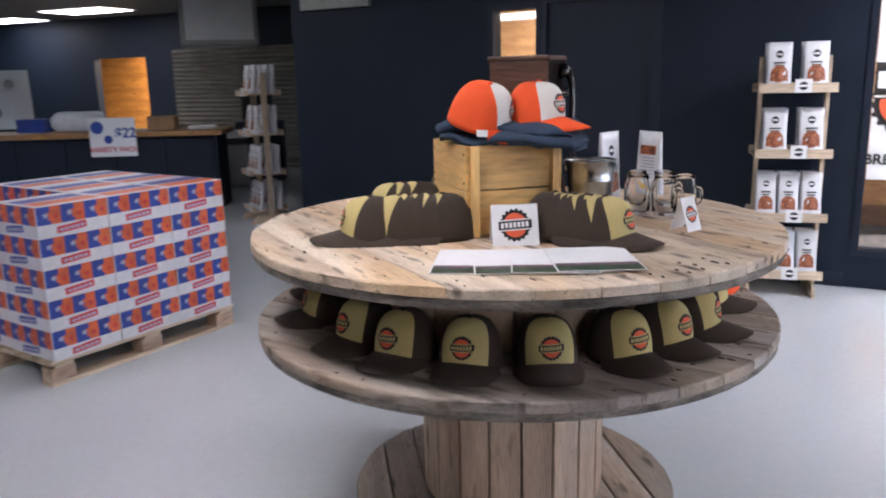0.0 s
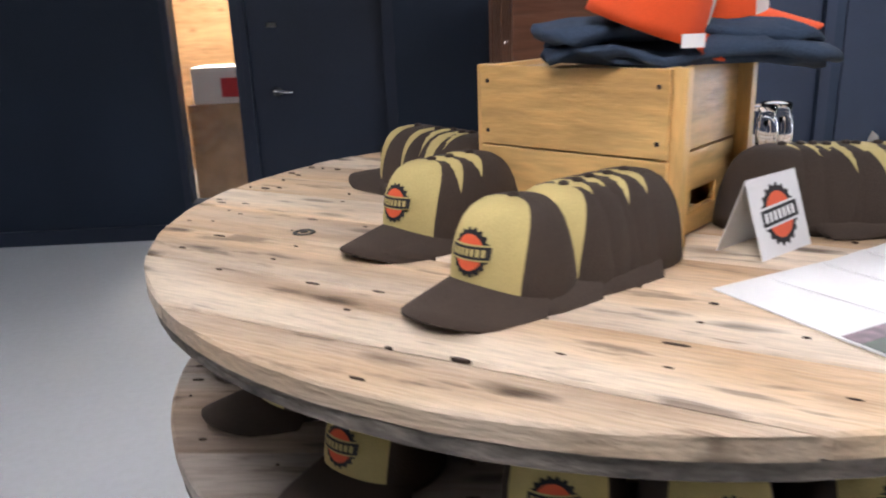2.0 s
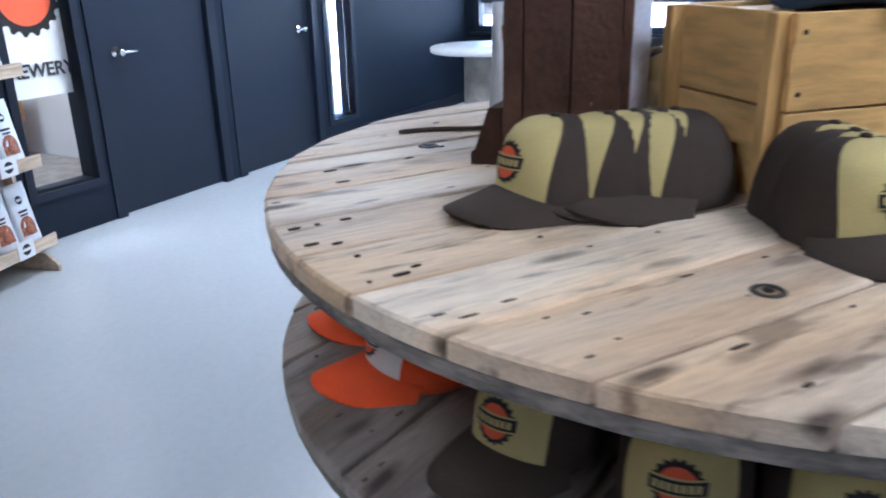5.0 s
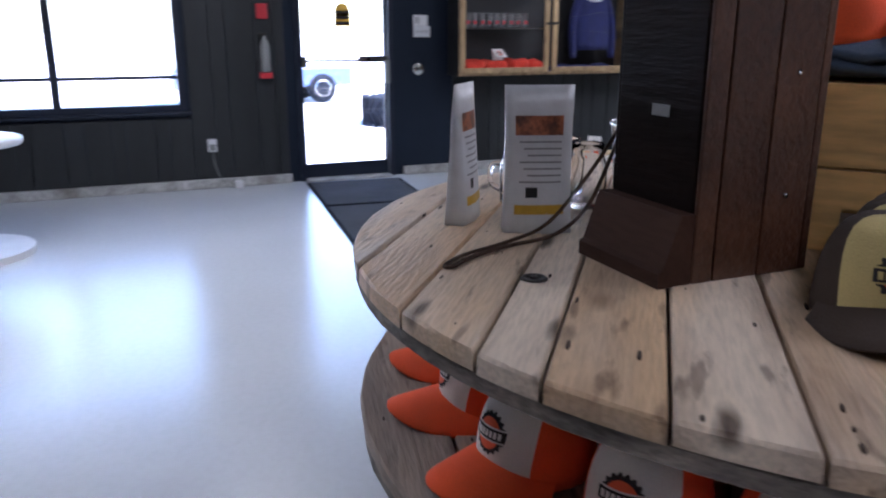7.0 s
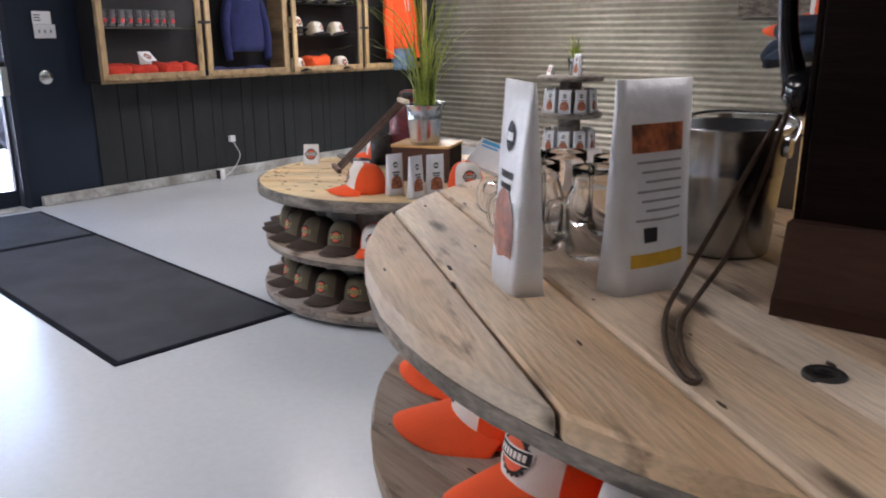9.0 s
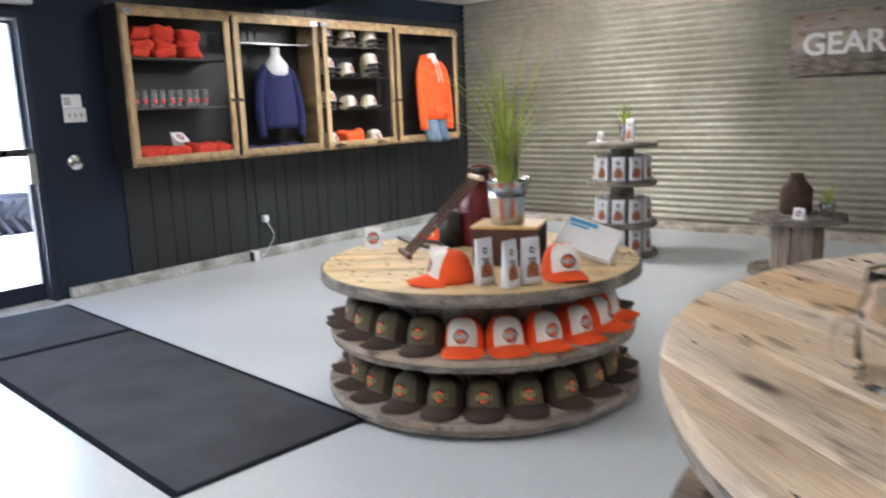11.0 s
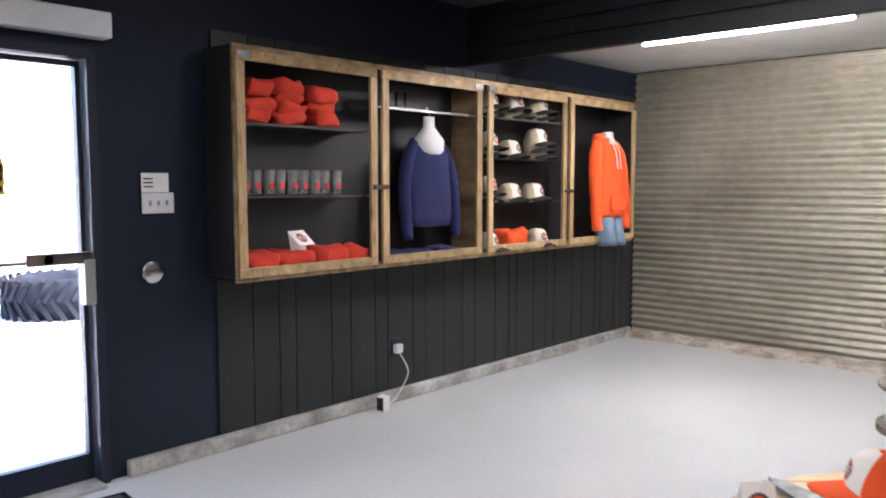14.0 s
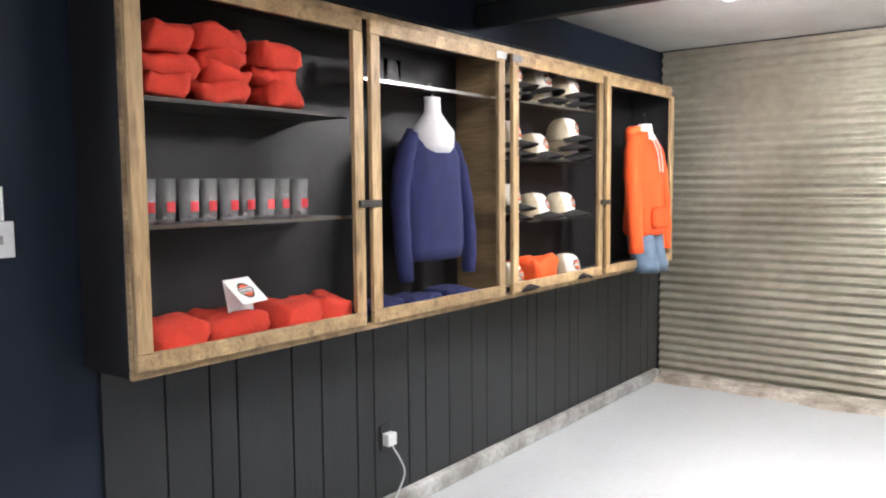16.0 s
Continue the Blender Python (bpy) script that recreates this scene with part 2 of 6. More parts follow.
GREEN_INK = mat("dark_green_print", (0.05, 0.09, 0.05), 0.5, 0, 0.3, 30, 90, 0)
PURPLE_INK = mat("mauve_print", (0.22, 0.12, 0.16), 0.5, 0, 0.3, 40, 90, 0)
BAG = mat("white_pouch_film", (0.72, 0.73, 0.75), 0.38, 0.1, 0.05, 9, 30, 0.25)
FOOD = mat("food_photo_print", (0.42, 0.13, 0.05), 0.4, 0, 0.5, 45, 120, 0, dark=(0.10, 0.03, 0.015))
YELLOW_INK = mat("golden_print", (0.70, 0.42, 0.04), 0.4, 0, 0.1, bump=0)
GREY_INK = mat("grey_print", (0.30, 0.30, 0.31), 0.5, 0, 0.1, bump=0)
RED_INK = mat("red_print", (0.55, 0.03, 0.04), 0.5, 0, 0.05, bump=0)
BLUE_INK = mat("royal_blue_print", (0.025, 0.055, 0.30), 0.45, 0, 0.05, bump=0)
SKY_INK = mat("light_blue_print", (0.10, 0.42, 0.75), 0.5, 0, 0.05, bump=0)
CASE_WHITE = mat("white_carton", (0.66, 0.66, 0.68), 0.5, 0, 0.05, 12, 60, 0.05)
DENIM = mat("dark_denim", (0.035, 0.060, 0.105), 0.95, 0, 0.18, 9, 300, 0.5)
DENIM_PALE = mat("faded_denim", (0.16, 0.24, 0.34), 0.95, 0, 0.2, 9, 300, 0.5)
CREAM_TWILL = mat("pale_cream_twill", (0.62, 0.54, 0.38), 0.9, 0, 0.12, 10, 400, 0.25)
BAKELITE_CLOTH = mat("black_twill", (0.014, 0.013, 0.013), 0.92, 0, 0.1, 10, 400, 0.3)
SWEAT = mat("navy_knit", (0.017, 0.022, 0.10), 0.95, 0, 0.12, 12, 300, 0.4)
RED_CLOTH = mat("red_orange_fleece", (0.62, 0.045, 0.022), 0.9, 0, 0.12, 12, 200, 0.35)
STEEL = mat("galvanised_steel", (0.60, 0.62, 0.64), 0.25, 1.0, 0.10, 8, 40, 0.06)
CHROME = mat("brushed_chrome", (0.70, 0.70, 0.70), 0.18, 1.0, 0.04, bump=0.02)
IRON = mat("dark_iron", (0.07, 0.065, 0.06), 0.5, 0.7, 0.2, 12, 60, 0.2)
BAKELITE = mat("black_bakelite", (0.008, 0.008, 0.009), 0.15, 0, 0.05, bump=0.0)
CORD = mat("brown_cloth_cord", (0.09, 0.055, 0.035), 0.9, 0, 0.2, 30, 200, 0.4)
RED_CAN = mat("worn_red_can_paint", (0.17, 0.012, 0.018), 0.38, 0.1, 0.25, 9, 60, 0.1, dark=(0.09, 0.01, 0.012))
CLEAR = glass("clear_glass")
CLEAR.node_tree.nodes["Principled BSDF"].inputs["IOR"].default_value = 1.2
# partly diffuse pale glass, imitating silvery reflections against the dark cabinet back
TUMBLER = glass("silvered_clear_glass", (0.94, 0.95, 0.96), 0.12)
TUMBLER.node_tree.nodes["Principled BSDF"].inputs["Transmission Weight"].default_value = 0.86
CASE_GREY = mat("pale_blue_grey_print", (0.42, 0.42, 0.52), 0.5, 0, 0.05, bump=0)
PANE = glass("thin_window_glass")
LEAF = mat("green_grass_blade", (0.44, 0.50, 0.06), 0.5, 0, 0.25, 5, 60, 0.1, dark=(0.13, 0.19, 0.02))
SOIL = mat("brown_coir", (0.10, 0.05, 0.02), 1.0, 0, 0.3, 30, 120, 0.8)
PLASTER = mat("white_display_form", (0.74, 0.74, 0.76), 0.5, 0, 0.03, 9, 60, 0.03)
WHITE_PAINT = mat("white_paint", (0.72, 0.73, 0.74), 0.4, 0, 0.05, 4, 60, 0.05)
GREY_BOX = mat("grey_metal_box", (0.30, 0.31, 0.30), 0.45, 0.3, 0.1, 4, 60, 0.05)
CARD = mat("brown_cardboard", (0.42, 0.27, 0.15), 0.85, 0, 0.12, 8, 60, 0.15)
BEIGE = mat("beige_carpet", (0.36, 0.33, 0.29), 0.98, 0, 0.15, 10, 200, 0.5)
RUBBER = mat("dark_tyre_rubber", (0.014, 0.016, 0.022), 0.9, 0, 0.2, 6, 50, 0.3, spec=0.04)
GRAVEL = mat("pale_gravel_yard", (0.74, 0.72, 0.70), 0.95, 0, 0.15, 0.6, 20, 0.4)
SHUTTER = mat("grey_shutter_metal", (0.15, 0.14, 0.12), 0.45, 0.6, 0.15, 3, 40, 0.1)
LAMP = glow("lamp_diffuser", (1.0, 0.97, 0.92), 0.4)
TUBE = glow("bright_fluorescent_tube", (1.0, 0.97, 0.92), 12.0)
EXIT = glow("exit_sign_face", (0.05, 0.45, 0.28), 0.08)
TRUCK = mat("blue_truck_paint", (0.04, 0.07, 0.16), 0.3, 0.2, 0.1, coat=0.5)
FIELD = mat("far_field_green", (0.10, 0.13, 0.06), 1.0, 0, 0.2, 0.05, 1, 0)


# ---- building blocks ----
def part(name, bm, material, parent=None, label="", smooth=False):
    me = bpy.data.meshes.new(name)
    bmesh.ops.recalc_face_normals(bm, faces=bm.faces[:])
    for fc in bm.faces:
        fc.smooth = smooth
    bm.to_mesh(me)
    bm.free()
    for q in (material if isinstance(material, (list, tuple)) else [material]):
        me.materials.append(q)
    ob = new(name, me)
    if parent is not None:
        ob.parent = parent
    if label:
        ob["label"] = label
    return ob


def thing(name, label, category, group="", m=None, kind=""):
    ob = tagged(new(name), label, category, group, kind)
    ob.empty_display_size = 0.05
    if m is not None:
        ob.matrix_basis = m
    return ob


def solo(name, bm, material, label, category, group="", kind="", smooth=False, m=None):
    ob = tagged(part(name, bm, material, None, "", smooth), label, category, group, kind)
    if m is not None:
        ob.matrix_basis = m
    return ob


def box(bm, x0, x1, y0, y1, z0, z1, m=None, mi=0, bev=0.0):
    vs = [bm.verts.new(Vector(p) if m is None else m @ Vector(p)) for p in
          ((x0, y0, z0), (x1, y0, z0), (x1, y1, z0), (x0, y1, z0), (x0, y0, z1), (x1, y0, z1), (x1, y1, z1), (x0, y1, z1))]
    fs = [bm.faces.new([vs[i] for i in q]) for q in ((3, 2, 1, 0), (4, 5, 6, 7), (0, 1, 5, 4), (1, 2, 6, 5), (2, 3, 7, 6), (3, 0, 4, 7))]
    for q in fs:
        q.material_index = mi
    if bev:
        es = list({e for q in fs for e in q.edges})
        bmesh.ops.bevel(bm, geom=es, offset=bev, segments=2, affect="EDGES", profile=0.5)
    return bm


def boxes(*rows, bev=0.0, m=None):
    bm = bmesh.new()
    for r in rows:
        box(bm, *r, m=m, bev=bev)
    return bm


def lathe(profile, n=24, bm=None, m=None, mi=0, arc=1.0):
    """Turned about z from (radius, z) pairs."""
    bm = bm or bmesh.new()
    rings = []
    for r, z in profile:
        rings.append([bm.verts.new((m or Matrix()) @ Vector((r * math.cos(a), r * math.sin(a), z))) for a in (2 * math.pi * i / n for i in range(n))])
    for a, b in zip(rings, rings[1:]):
        for i in range(n):
            j = (i + 1) % n
            bm.faces.new((a[i], a[j], b[j], b[i])).material_index = mi
    for ring, (r, z) in ((rings[0], profile[0]), (rings[-1], profile[-1])):
        if r > 1e-4:
            bm.faces.new(ring).material_index = mi
    if profile[0][0] <= 1e-4 or profile[-1][0] <= 1e-4:
        bmesh.ops.remove_doubles(bm, verts=[v for ring in (rings[0], rings[-1]) for v in ring], dist=1e-5)
    return bm


def tube(points, r, n=8, bm=None, taper=None, mi=0):
    """A round bar along points."""
    bm = bm or bmesh.new()
    pts = [Vector(p) for p in points]
    rings = []
    side = None
    for i, p in enumerate(pts):
        d = (pts[min(i + 1, len(pts) - 1)] - pts[max(i - 1, 0)]).normalized()
        if side is None:
            side = d.orthogonal().normalized()
        side = (side - d * side.dot(d)).normalized()
        up = d.cross(side)
        rad = r if taper is None else r * taper[i]
        rings.append([bm.verts.new(p + rad * (math.cos(a) * side + math.sin(a) * up)) for a in (2 * math.pi * k / n for k in range(n))])
    for a, b in zip(rings, rings[1:]):
        for i in range(n):
            j = (i + 1) % n
            bm.faces.new((a[i], a[j], b[j], b[i])).material_index = mi
    bm.faces.new(rings[0][::-1]).material_index = mi
    bm.faces.new(rings[-1]).material_index = mi
    return bm


def curve_points(ctrl, n=24):
    """Catmull-Rom through the control points."""
    c = [Vector(p) for p in ctrl]
    c = [2 * c[0] - c[1]] + c + [2 * c[-1] - c[-2]]
    out = []
    seg = len(c) - 3
    for i in range(n + 1):
        u = i / n * seg
        k = min(int(u), seg - 1)
        t = u - k
        p0, p1, p2, p3 = c[k:k + 4]
        out.append(0.5 * ((2 * p1) + (p2 - p0) * t + (2 * p0 - 5 * p1 + 4 * p2 - p3) * t * t + (3 * p1 - p0 - 3 * p2 + p3) * t ** 3))
    return out


def disc_patch(bm, fn, cx, cy, r, n=20, mi=0, teeth=0, depth=0.0):
    """A flat disc drawn on a surface fn(u, v) -> point; teeth give a gear outline."""
    if teeth:
        n = teeth * 4
    mid = bm.verts.new(fn(cx, cy))
    rim = []
    for i in range(n):
        a = 2 * math.pi * i / n
        q = r - (depth if teeth and i % 4 in (2, 3) else 0)
        rim.append(bm.verts.new(fn(cx + q * math.cos(a), cy + q * math.sin(a))))
    for i in range(n):
        bm.faces.new((mid, rim[i], rim[(i + 1) % n])).material_index = mi


def strip_patch(bm, fn, u0, u1, v0, v1, mi=0, n=4, slant=0.0):
    a = [(bm.verts.new(fn(u0 + (u1 - u0) * i / n, v0 + slant * i / n)), bm.verts.new(fn(u0 + (u1 - u0) * i / n, v1 + slant * i / n))) for i in range(n + 1)]
    for (p, q), (r, s) in zip(a, a[1:]):
        bm.faces.new((p, r, s, q)).material_index = mi


def emblem(bm, fn, s, light, u=0.0, v=0.0):
    """Plain gear badge of size s: 0 black, 1 orange, 2 pale. fn(u, v, lift)."""
    disc_patch(bm, lambda a, b: fn(a, b, 0.0), u, v, s, teeth=18, depth=0.10 * s, mi=0)
    disc_patch(bm, lambda a, b: fn(a, b, 0.0010), u, v, 0.74 * s, n=20, mi=1)
    strip_patch(bm, lambda a, b: fn(a, b, 0.0020), u - 1.12 * s, u + 1.12 * s, v - 0.36 * s, v + 0.30 * s, 2, 6, 0.10 * s)
    strip_patch(bm, lambda a, b: fn(a, b, 0.0026), u - 1.05 * s, u + 1.05 * s, v - 0.29 * s, v + 0.23 * s, 0, 6, 0.10 * s)
    for i in range(7):
        x0 = u + (-0.90 + 0.26 * i) * s
        strip_patch(bm, lambda a, b: fn(a, b, 0.0032), x0, x0 + 0.18 * s, v - 0.17 * s + 0.013 * i * s, v + 0.13 * s + 0.013 * i * s, 2, 1)


def cloth(bm, x0, x1, y0, y1, z0, z1, seed=0, puff=0.012, n=10, m=None, mi=0):
    """A soft folded pad."""
    cx, cy, cz = (x0 + x1) / 2, (y0 + y1) / 2, (z0 + z1) / 2
    hx, hy, hz = (x1 - x0) / 2, (y1 - y0) / 2, (z1 - z0) / 2
    grid = {}
    for k in range(-4, 5):
        for i in range(2 * n):
            a = 2 * math.pi * i / (2 * n)
            cxx, sxx = math.cos(a), math.sin(a)
            e = 0.45
            px = math.copysign(abs(cxx) ** e, cxx)
            py = math.copysign(abs(sxx) ** e, sxx)
            ph = k / 4 * math.pi / 2
            rr = max(0.0, math.cos(ph)) ** 0.28
            zz = math.copysign(abs(math.sin(ph)) ** 0.6, ph)
            p = Vector((cx + hx * px * rr, cy + hy * py * rr, cz + hz * zz))
            w = noise.noise_vector(p * 9 + Vector((seed * 3.1, seed, 0))) * puff
            w += noise.noise_vector(p * 31 + Vector((seed, 5.0, seed * 1.7))) * puff * 0.45
            if k < -2:
                w.z = 0
            grid[k, i] = bm.verts.new((m or Matrix()) @ (p + w))
    for k in range(-4, 4):
        for i in range(2 * n):
            j = (i + 1) % (2 * n)
            f = bm.faces.new((grid[k, i], grid[k, j], grid[k + 1, j], grid[k + 1, i]))
            f.material_index = mi
            f.smooth = True
    bm.faces.new([grid[4, i] for i in range(2 * n)]).material_index = mi
    bm.faces.new([grid[-4, i] for i in range(2 * n)][::-1]).material_index = mi
    return bm


def text_mesh(bm, body, size, m, mi=0):
    cu = bpy.data.curves.new("letters", "FONT")
    cu.offset = size * 0.022
    cu.body, cu.size, cu.extrude, cu.align_x, cu.align_y = body, size, 0.0015, "CENTER", "CENTER"
    ob = bpy.data.objects.new("letters", cu)
    me = bpy.data.meshes.new_from_object(ob)
    n0 = len(bm.verts)
    f0 = len(bm.faces)
    bm.from_mesh(me)
    bm.verts.ensure_lookup_table()
    bm.faces.ensure_lookup_table()
    for v in bm.verts[n0:]:
        v.co = m @ v.co
    for fc in bm.faces[f0:]:
        fc.material_index = mi
    bpy.data.objects.remove(ob)
    bpy.data.meshes.remove(me)
    bpy.data.curves.remove(cu)


# ---- the large structure ----
CEILING = 2.75
WA = pose(0, 3.64, 0, 0, 0, -6.5)     # frame of the wall with the three doors: x along it, y into it


def struct(name, bm, material, label, m=None, category="wall"):
    return solo(name, bm, material, label, category, kind="structure", m=m)


struct("floor", boxes((-17.5, 6.5, -6.9, 12.5, -0.12, 0.0)), FLOOR, "smooth pale blue-grey painted concrete shop floor", category="floor")
struct("ceiling", boxes((-17.5, 6.5, -4.064, 12.5, CEILING, CEILING + 0.1)), CEIL, "dark painted shop ceiling", category="ceiling")
struct("ceiling_low", boxes((-4.0, 6.3, -6.5, -4.122, 2.53, 2.63)), CEIL_LIGHT, "lower pale grey ceiling beyond the beam", category="ceiling")
# unseen slab added to stop daylight entering where the ceilings leave gaps
struct("roof", boxes((-17.6, 6.7, -7.0, 12.6, 2.95, 3.1)), CEIL, "unseen flat slab over the shop that blocks sun and sky", category="roof")
# bulkhead of dark boards
beam = struct("beam", boxes((-4.0, 6.3, -4.12, -4.087, 2.343, 2.80)), BOARD, "dark painted boarded ceiling beam", category="beam")
for k in range(4):
    part("plank", boxes((-4.0, 6.298, -4.086, -4.066, 2.345 + 0.112 * k, 2.446 + 0.112 * k), bev=0.004), BOARD, beam)
struct("rafter", boxes((2.55, 2.75, -6.4, -4.122, 2.36, 2.529)), CEIL, "dark painted ceiling rafter", category="beam")

# wall with doors and side lights
SIDE = [(-1.42, -1.04, 0.24, 2.02), (1.36, 1.75, 0.27, 2.02), (3.95, 4.27, 0.21, 2.02)]
DOORS = [(-0.95, -0.11, -0.80), (1.90, 2.72, 2.02), (2.93, 3.77, 3.66)]
holes = sorted([(a, b, z0, z1) for a, b, z0, z1 in SIDE] + [(a, b, 0.0, 2.05) for a, b, k in DOORS])
bm = bmesh.new()
u = -3.55
for a, b, z0, z1 in holes:
    box(bm, u, a, 0, 0.14, 0, CEILING)
    if z0 > 0:
        box(bm, a, b, 0, 0.14, 0, z0)
    box(bm, a, b, 0, 0.14, z1, CEILING)
    u = b
box(bm, u, 6.6, 0, 0.14, 0, CEILING)
struct("wall_north", bm, NAVY, "dark navy painted wall with three doors", WA)
struct("baseboard", boxes((-3.55, -1.5, -0.015, -0.002, 0, 0.10), (-0.03, 1.28, -0.015, -0.002, 0, 0.10), (4.3, 6.4, -0.015, -0.002, 0, 0.10)), NAVY_DOOR, "dark navy skirting board", WA, "baseboard")
struct("wall_hall_east", boxes((-3.55, -3.41, 0.14, 5.6, 0, CEILING)), NAVY, "dark navy return wall of the hall", WA)
struct("wall_office_back", boxes((-3.4, 6.6, 2.5, 2.6, 0, CEILING)), PANEL_PALE, "orange pine panelled back wall", WA)
struct("wall_office_side", boxes((0.55, 0.65, 0.15, 2.5, 0, CEILING)), WHITE_PAINT, "plain partition between back rooms", WA)
struct("wall_store_side", boxes((2.75, 2.85, 0.15, 2.5, 0, CEILING)), WHITE_PAINT, "plain partition between back rooms", WA)
struct("carpet", boxes((0.66, 2.74, 0.2, 2.48, 0.004, 0.012)), BEIGE, "beige carpet of a back room", WA, "carpet")
struct("carpet", boxes((-3.38, 0.54, 0.2, 2.48, 0.004, 0.012)), BEIGE, "beige carpet of a back room", WA, "carpet")


def door_leaf(name, a, b, knob, label):
    d = thing(name, label, "door", "back room doors", WA, "structure")
    part("leaf", boxes((a + 0.0012, b - 0.0012, 0.03, 0.07, 0.003, 2.0485), bev=0.001), NAVY_DOOR, d)
    fr = part("door_frame", boxes((a - 0.07, a - 0.001, -0.012, -0.001, 0, 2.12), (b + 0.001, b + 0.07, -0.012, -0.001, 0, 2.12), (a - 0.001, b + 0.001, -0.012, -0.001, 2.05, 2.12)), NAVY_DOOR, d)
    s = 1 if knob < (a + b) / 2 else -1
    h = part("door_handle", lathe([(0.0, -0.002), (0.032, -0.002), (0.032, 0.006), (0.012, 0.010), (0.012, 0.05), (0.020, 0.055), (0.020, 0.066), (0.0, 0.068)], 16, m=pose(knob, 0.028, 0.935, 90)), CHROME, d, "chrome lever handle", True)
    part("lever", tube([(knob, -0.032, 0.935), (knob + s * 0.05, -0.036, 0.937), (knob + s * 0.105, -0.03, 0.932)], 0.009, 8), CHROME, h, "", True)
    part("rose", boxes((knob - 0.03, knob + 0.03, 0.022, 0.0305, 1.33, 1.36), bev=0.002), CHROME, d, "small dull deadbolt plate")
    return d


for (a, b, k), nm in zip(DOORS, ("door_1", "door_2", "door_3")):
    door_leaf(nm, a, b, k, "closed dark navy flush door with a chrome lever")
for (a, b, z0, z1), nm in zip(SIDE, ("window_1", "window_2", "window_3")):
    w = thing(nm, "narrow side light glazed in a dark navy frame", "window", "side lights", WA, "structure")
    part("window_frame", boxes((a - 0.045, a, -0.014, 0.05, z0 - 0.045, z1 + 0.045), (b, b + 0.045, -0.014, 0.05, z0 - 0.045, z1 + 0.045), (a, b, -0.014, 0.05, z0 - 0.045, z0), (a, b, -0.014, 0.05, z1, z1 + 0.045)), NAVY_DOOR, w)
    p = part("pane", boxes((a, b, 0.06, 0.064, z0, z1)), PANE, w)
    p.visible_shadow = False

# poster behind the second side light
po = thing("poster", "white poster with an orange gear badge and black lettering", "poster", m=WA)
part("sheet", boxes((1.365, 1.745, 0.075, 0.079, 0.75, 1.95)), PAPER, po)
bm = bmesh.new()
fn = lambda a, b, lift=0.0: Vector((1.555 + a, 0.073 - lift * 1.5, 1.20 + b))
disc_patch(bm, lambda a, b: fn(a, b, 0.0), 0, 0.06, 0.205, teeth=18, depth=0.022)
disc_patch(bm, lambda a, b: fn(a, b, 0.001), 0, 0.06, 0.15, 24, 1)
strip_patch(bm, lambda a, b: fn(a, b, 0.002), -0.19, 0.19, 0.09, 0.33, 0)
strip_patch(bm, lambda a, b: fn(a, b, 0.003), -0.185, 0.185, 0.10, 0.115, 2)
for i, dz in enumerate((0, 0.01, 0.02, 0.03)):
    strip_patch(bm, lambda a, b: fn(a, b, 0.003), -0.17 + 0.092 * i, -0.10 + 0.092 * i, 0.16 + dz, 0.27 + dz, 2, 1)
part("print", bm, [INK, ORANGE_INK, PAPER], po)
bm = bmesh.new()
text_mesh(bm, "BREWERY", 0.098, WA.inverted() @ WA @ pose(1.555, 0.070, 0.885, 90))
part("lettering", bm, INK, po)
# back room behind it
solo("wooden_bench", boxes((0.9, 2.6, 1.9, 2.4, 0.30, 0.62)), COUNTER, "low brown wooden bench in a back room", "bench", m=WA)
# office contents
of = thing("cardboard_box_stack", "stacked cardboard cartons and red packages in a lit office", "boxes", m=WA)
part("carton", boxes((-1.62, -1.16, 0.9, 1.4, 0.0, 0.78), bev=0.006), CARD, of)
part("carton", boxes((-1.58, -1.22, 0.95, 1.35, 0.78, 1.05), bev=0.006), PAPER, of)
part("package", boxes((-1.36, -1.24, 0.93, 0.949, 0.83, 0.97)), RED_INK, of, "red packet")
part("carton", boxes((-1.12, -0.80, 1.0, 1.4, 0.0, 0.80), bev=0.006), CARD, of)
part("package", boxes((-1.10, -0.86, 1.02, 1.3, 0.80, 0.93), bev=0.02), RED_INK, of, "red and white packets")
part("package", boxes((-1.08, -0.90, 1.05, 1.2, 0.93, 0.98), bev=0.01), PAPER, of)
# blinds behind the third side light
bl = thing("vertical_blind", "white vertical blind in a bright back room", "blind", m=WA)
for k in range(9):
    part("slat", boxes((3.86 + 0.075 * k, 3.925 + 0.075 * k, 0.40 + 0.012 * (k % 2), 0.406 + 0.012 * (k % 2), 0.02, 2.1)), WHITE_PAINT, bl)
part("rail", boxes((3.8, 4.6, 0.38, 0.43, 2.1, 2.16)), WHITE_PAINT, bl)

# east wall with windows, exit door and cabinet
DY0, DY1, DZ = -1.33, -0.39, 2.12
bm = bmesh.new()
box(bm, 6.3, 6.5, -6.7, DY0, 0, CEILING)
box(bm, 6.3, 6.5, DY0, DY1, DZ, CEILING)
box(bm, 6.3, 6.5, DY1, 0.60, 0, CEILING)
box(bm, 6.3, 6.5, 0.60, 2.85, 0, 0.70)
box(bm, 6.3, 6.5, 0.60, 2.85, 2.05, CEILING)
box(bm, 6.3, 6.5, 2.85, 3.2, 0, CEILING)
wb = struct("wall_east", bm, NAVY, "dark navy wall with exit door and window")
xs = -6.49
ws = (0.19, 0.13, 0.24, 0.11, 0.21, 0.16, 0.27, 0.12, 0.18, 0.23, 0.10, 0.17, 0.25, 0.14, 0.20)
k = 0
while xs < -2.05:
    w = ws[k % len(ws)]
    part("board", boxes((6.283, 6.2995, xs + 0.003, xs + w - 0.003, 0.085, 2.30), bev=0.0025), BOARD, wb)
    xs += w
    k += 1
xs = DY1 + 0.10
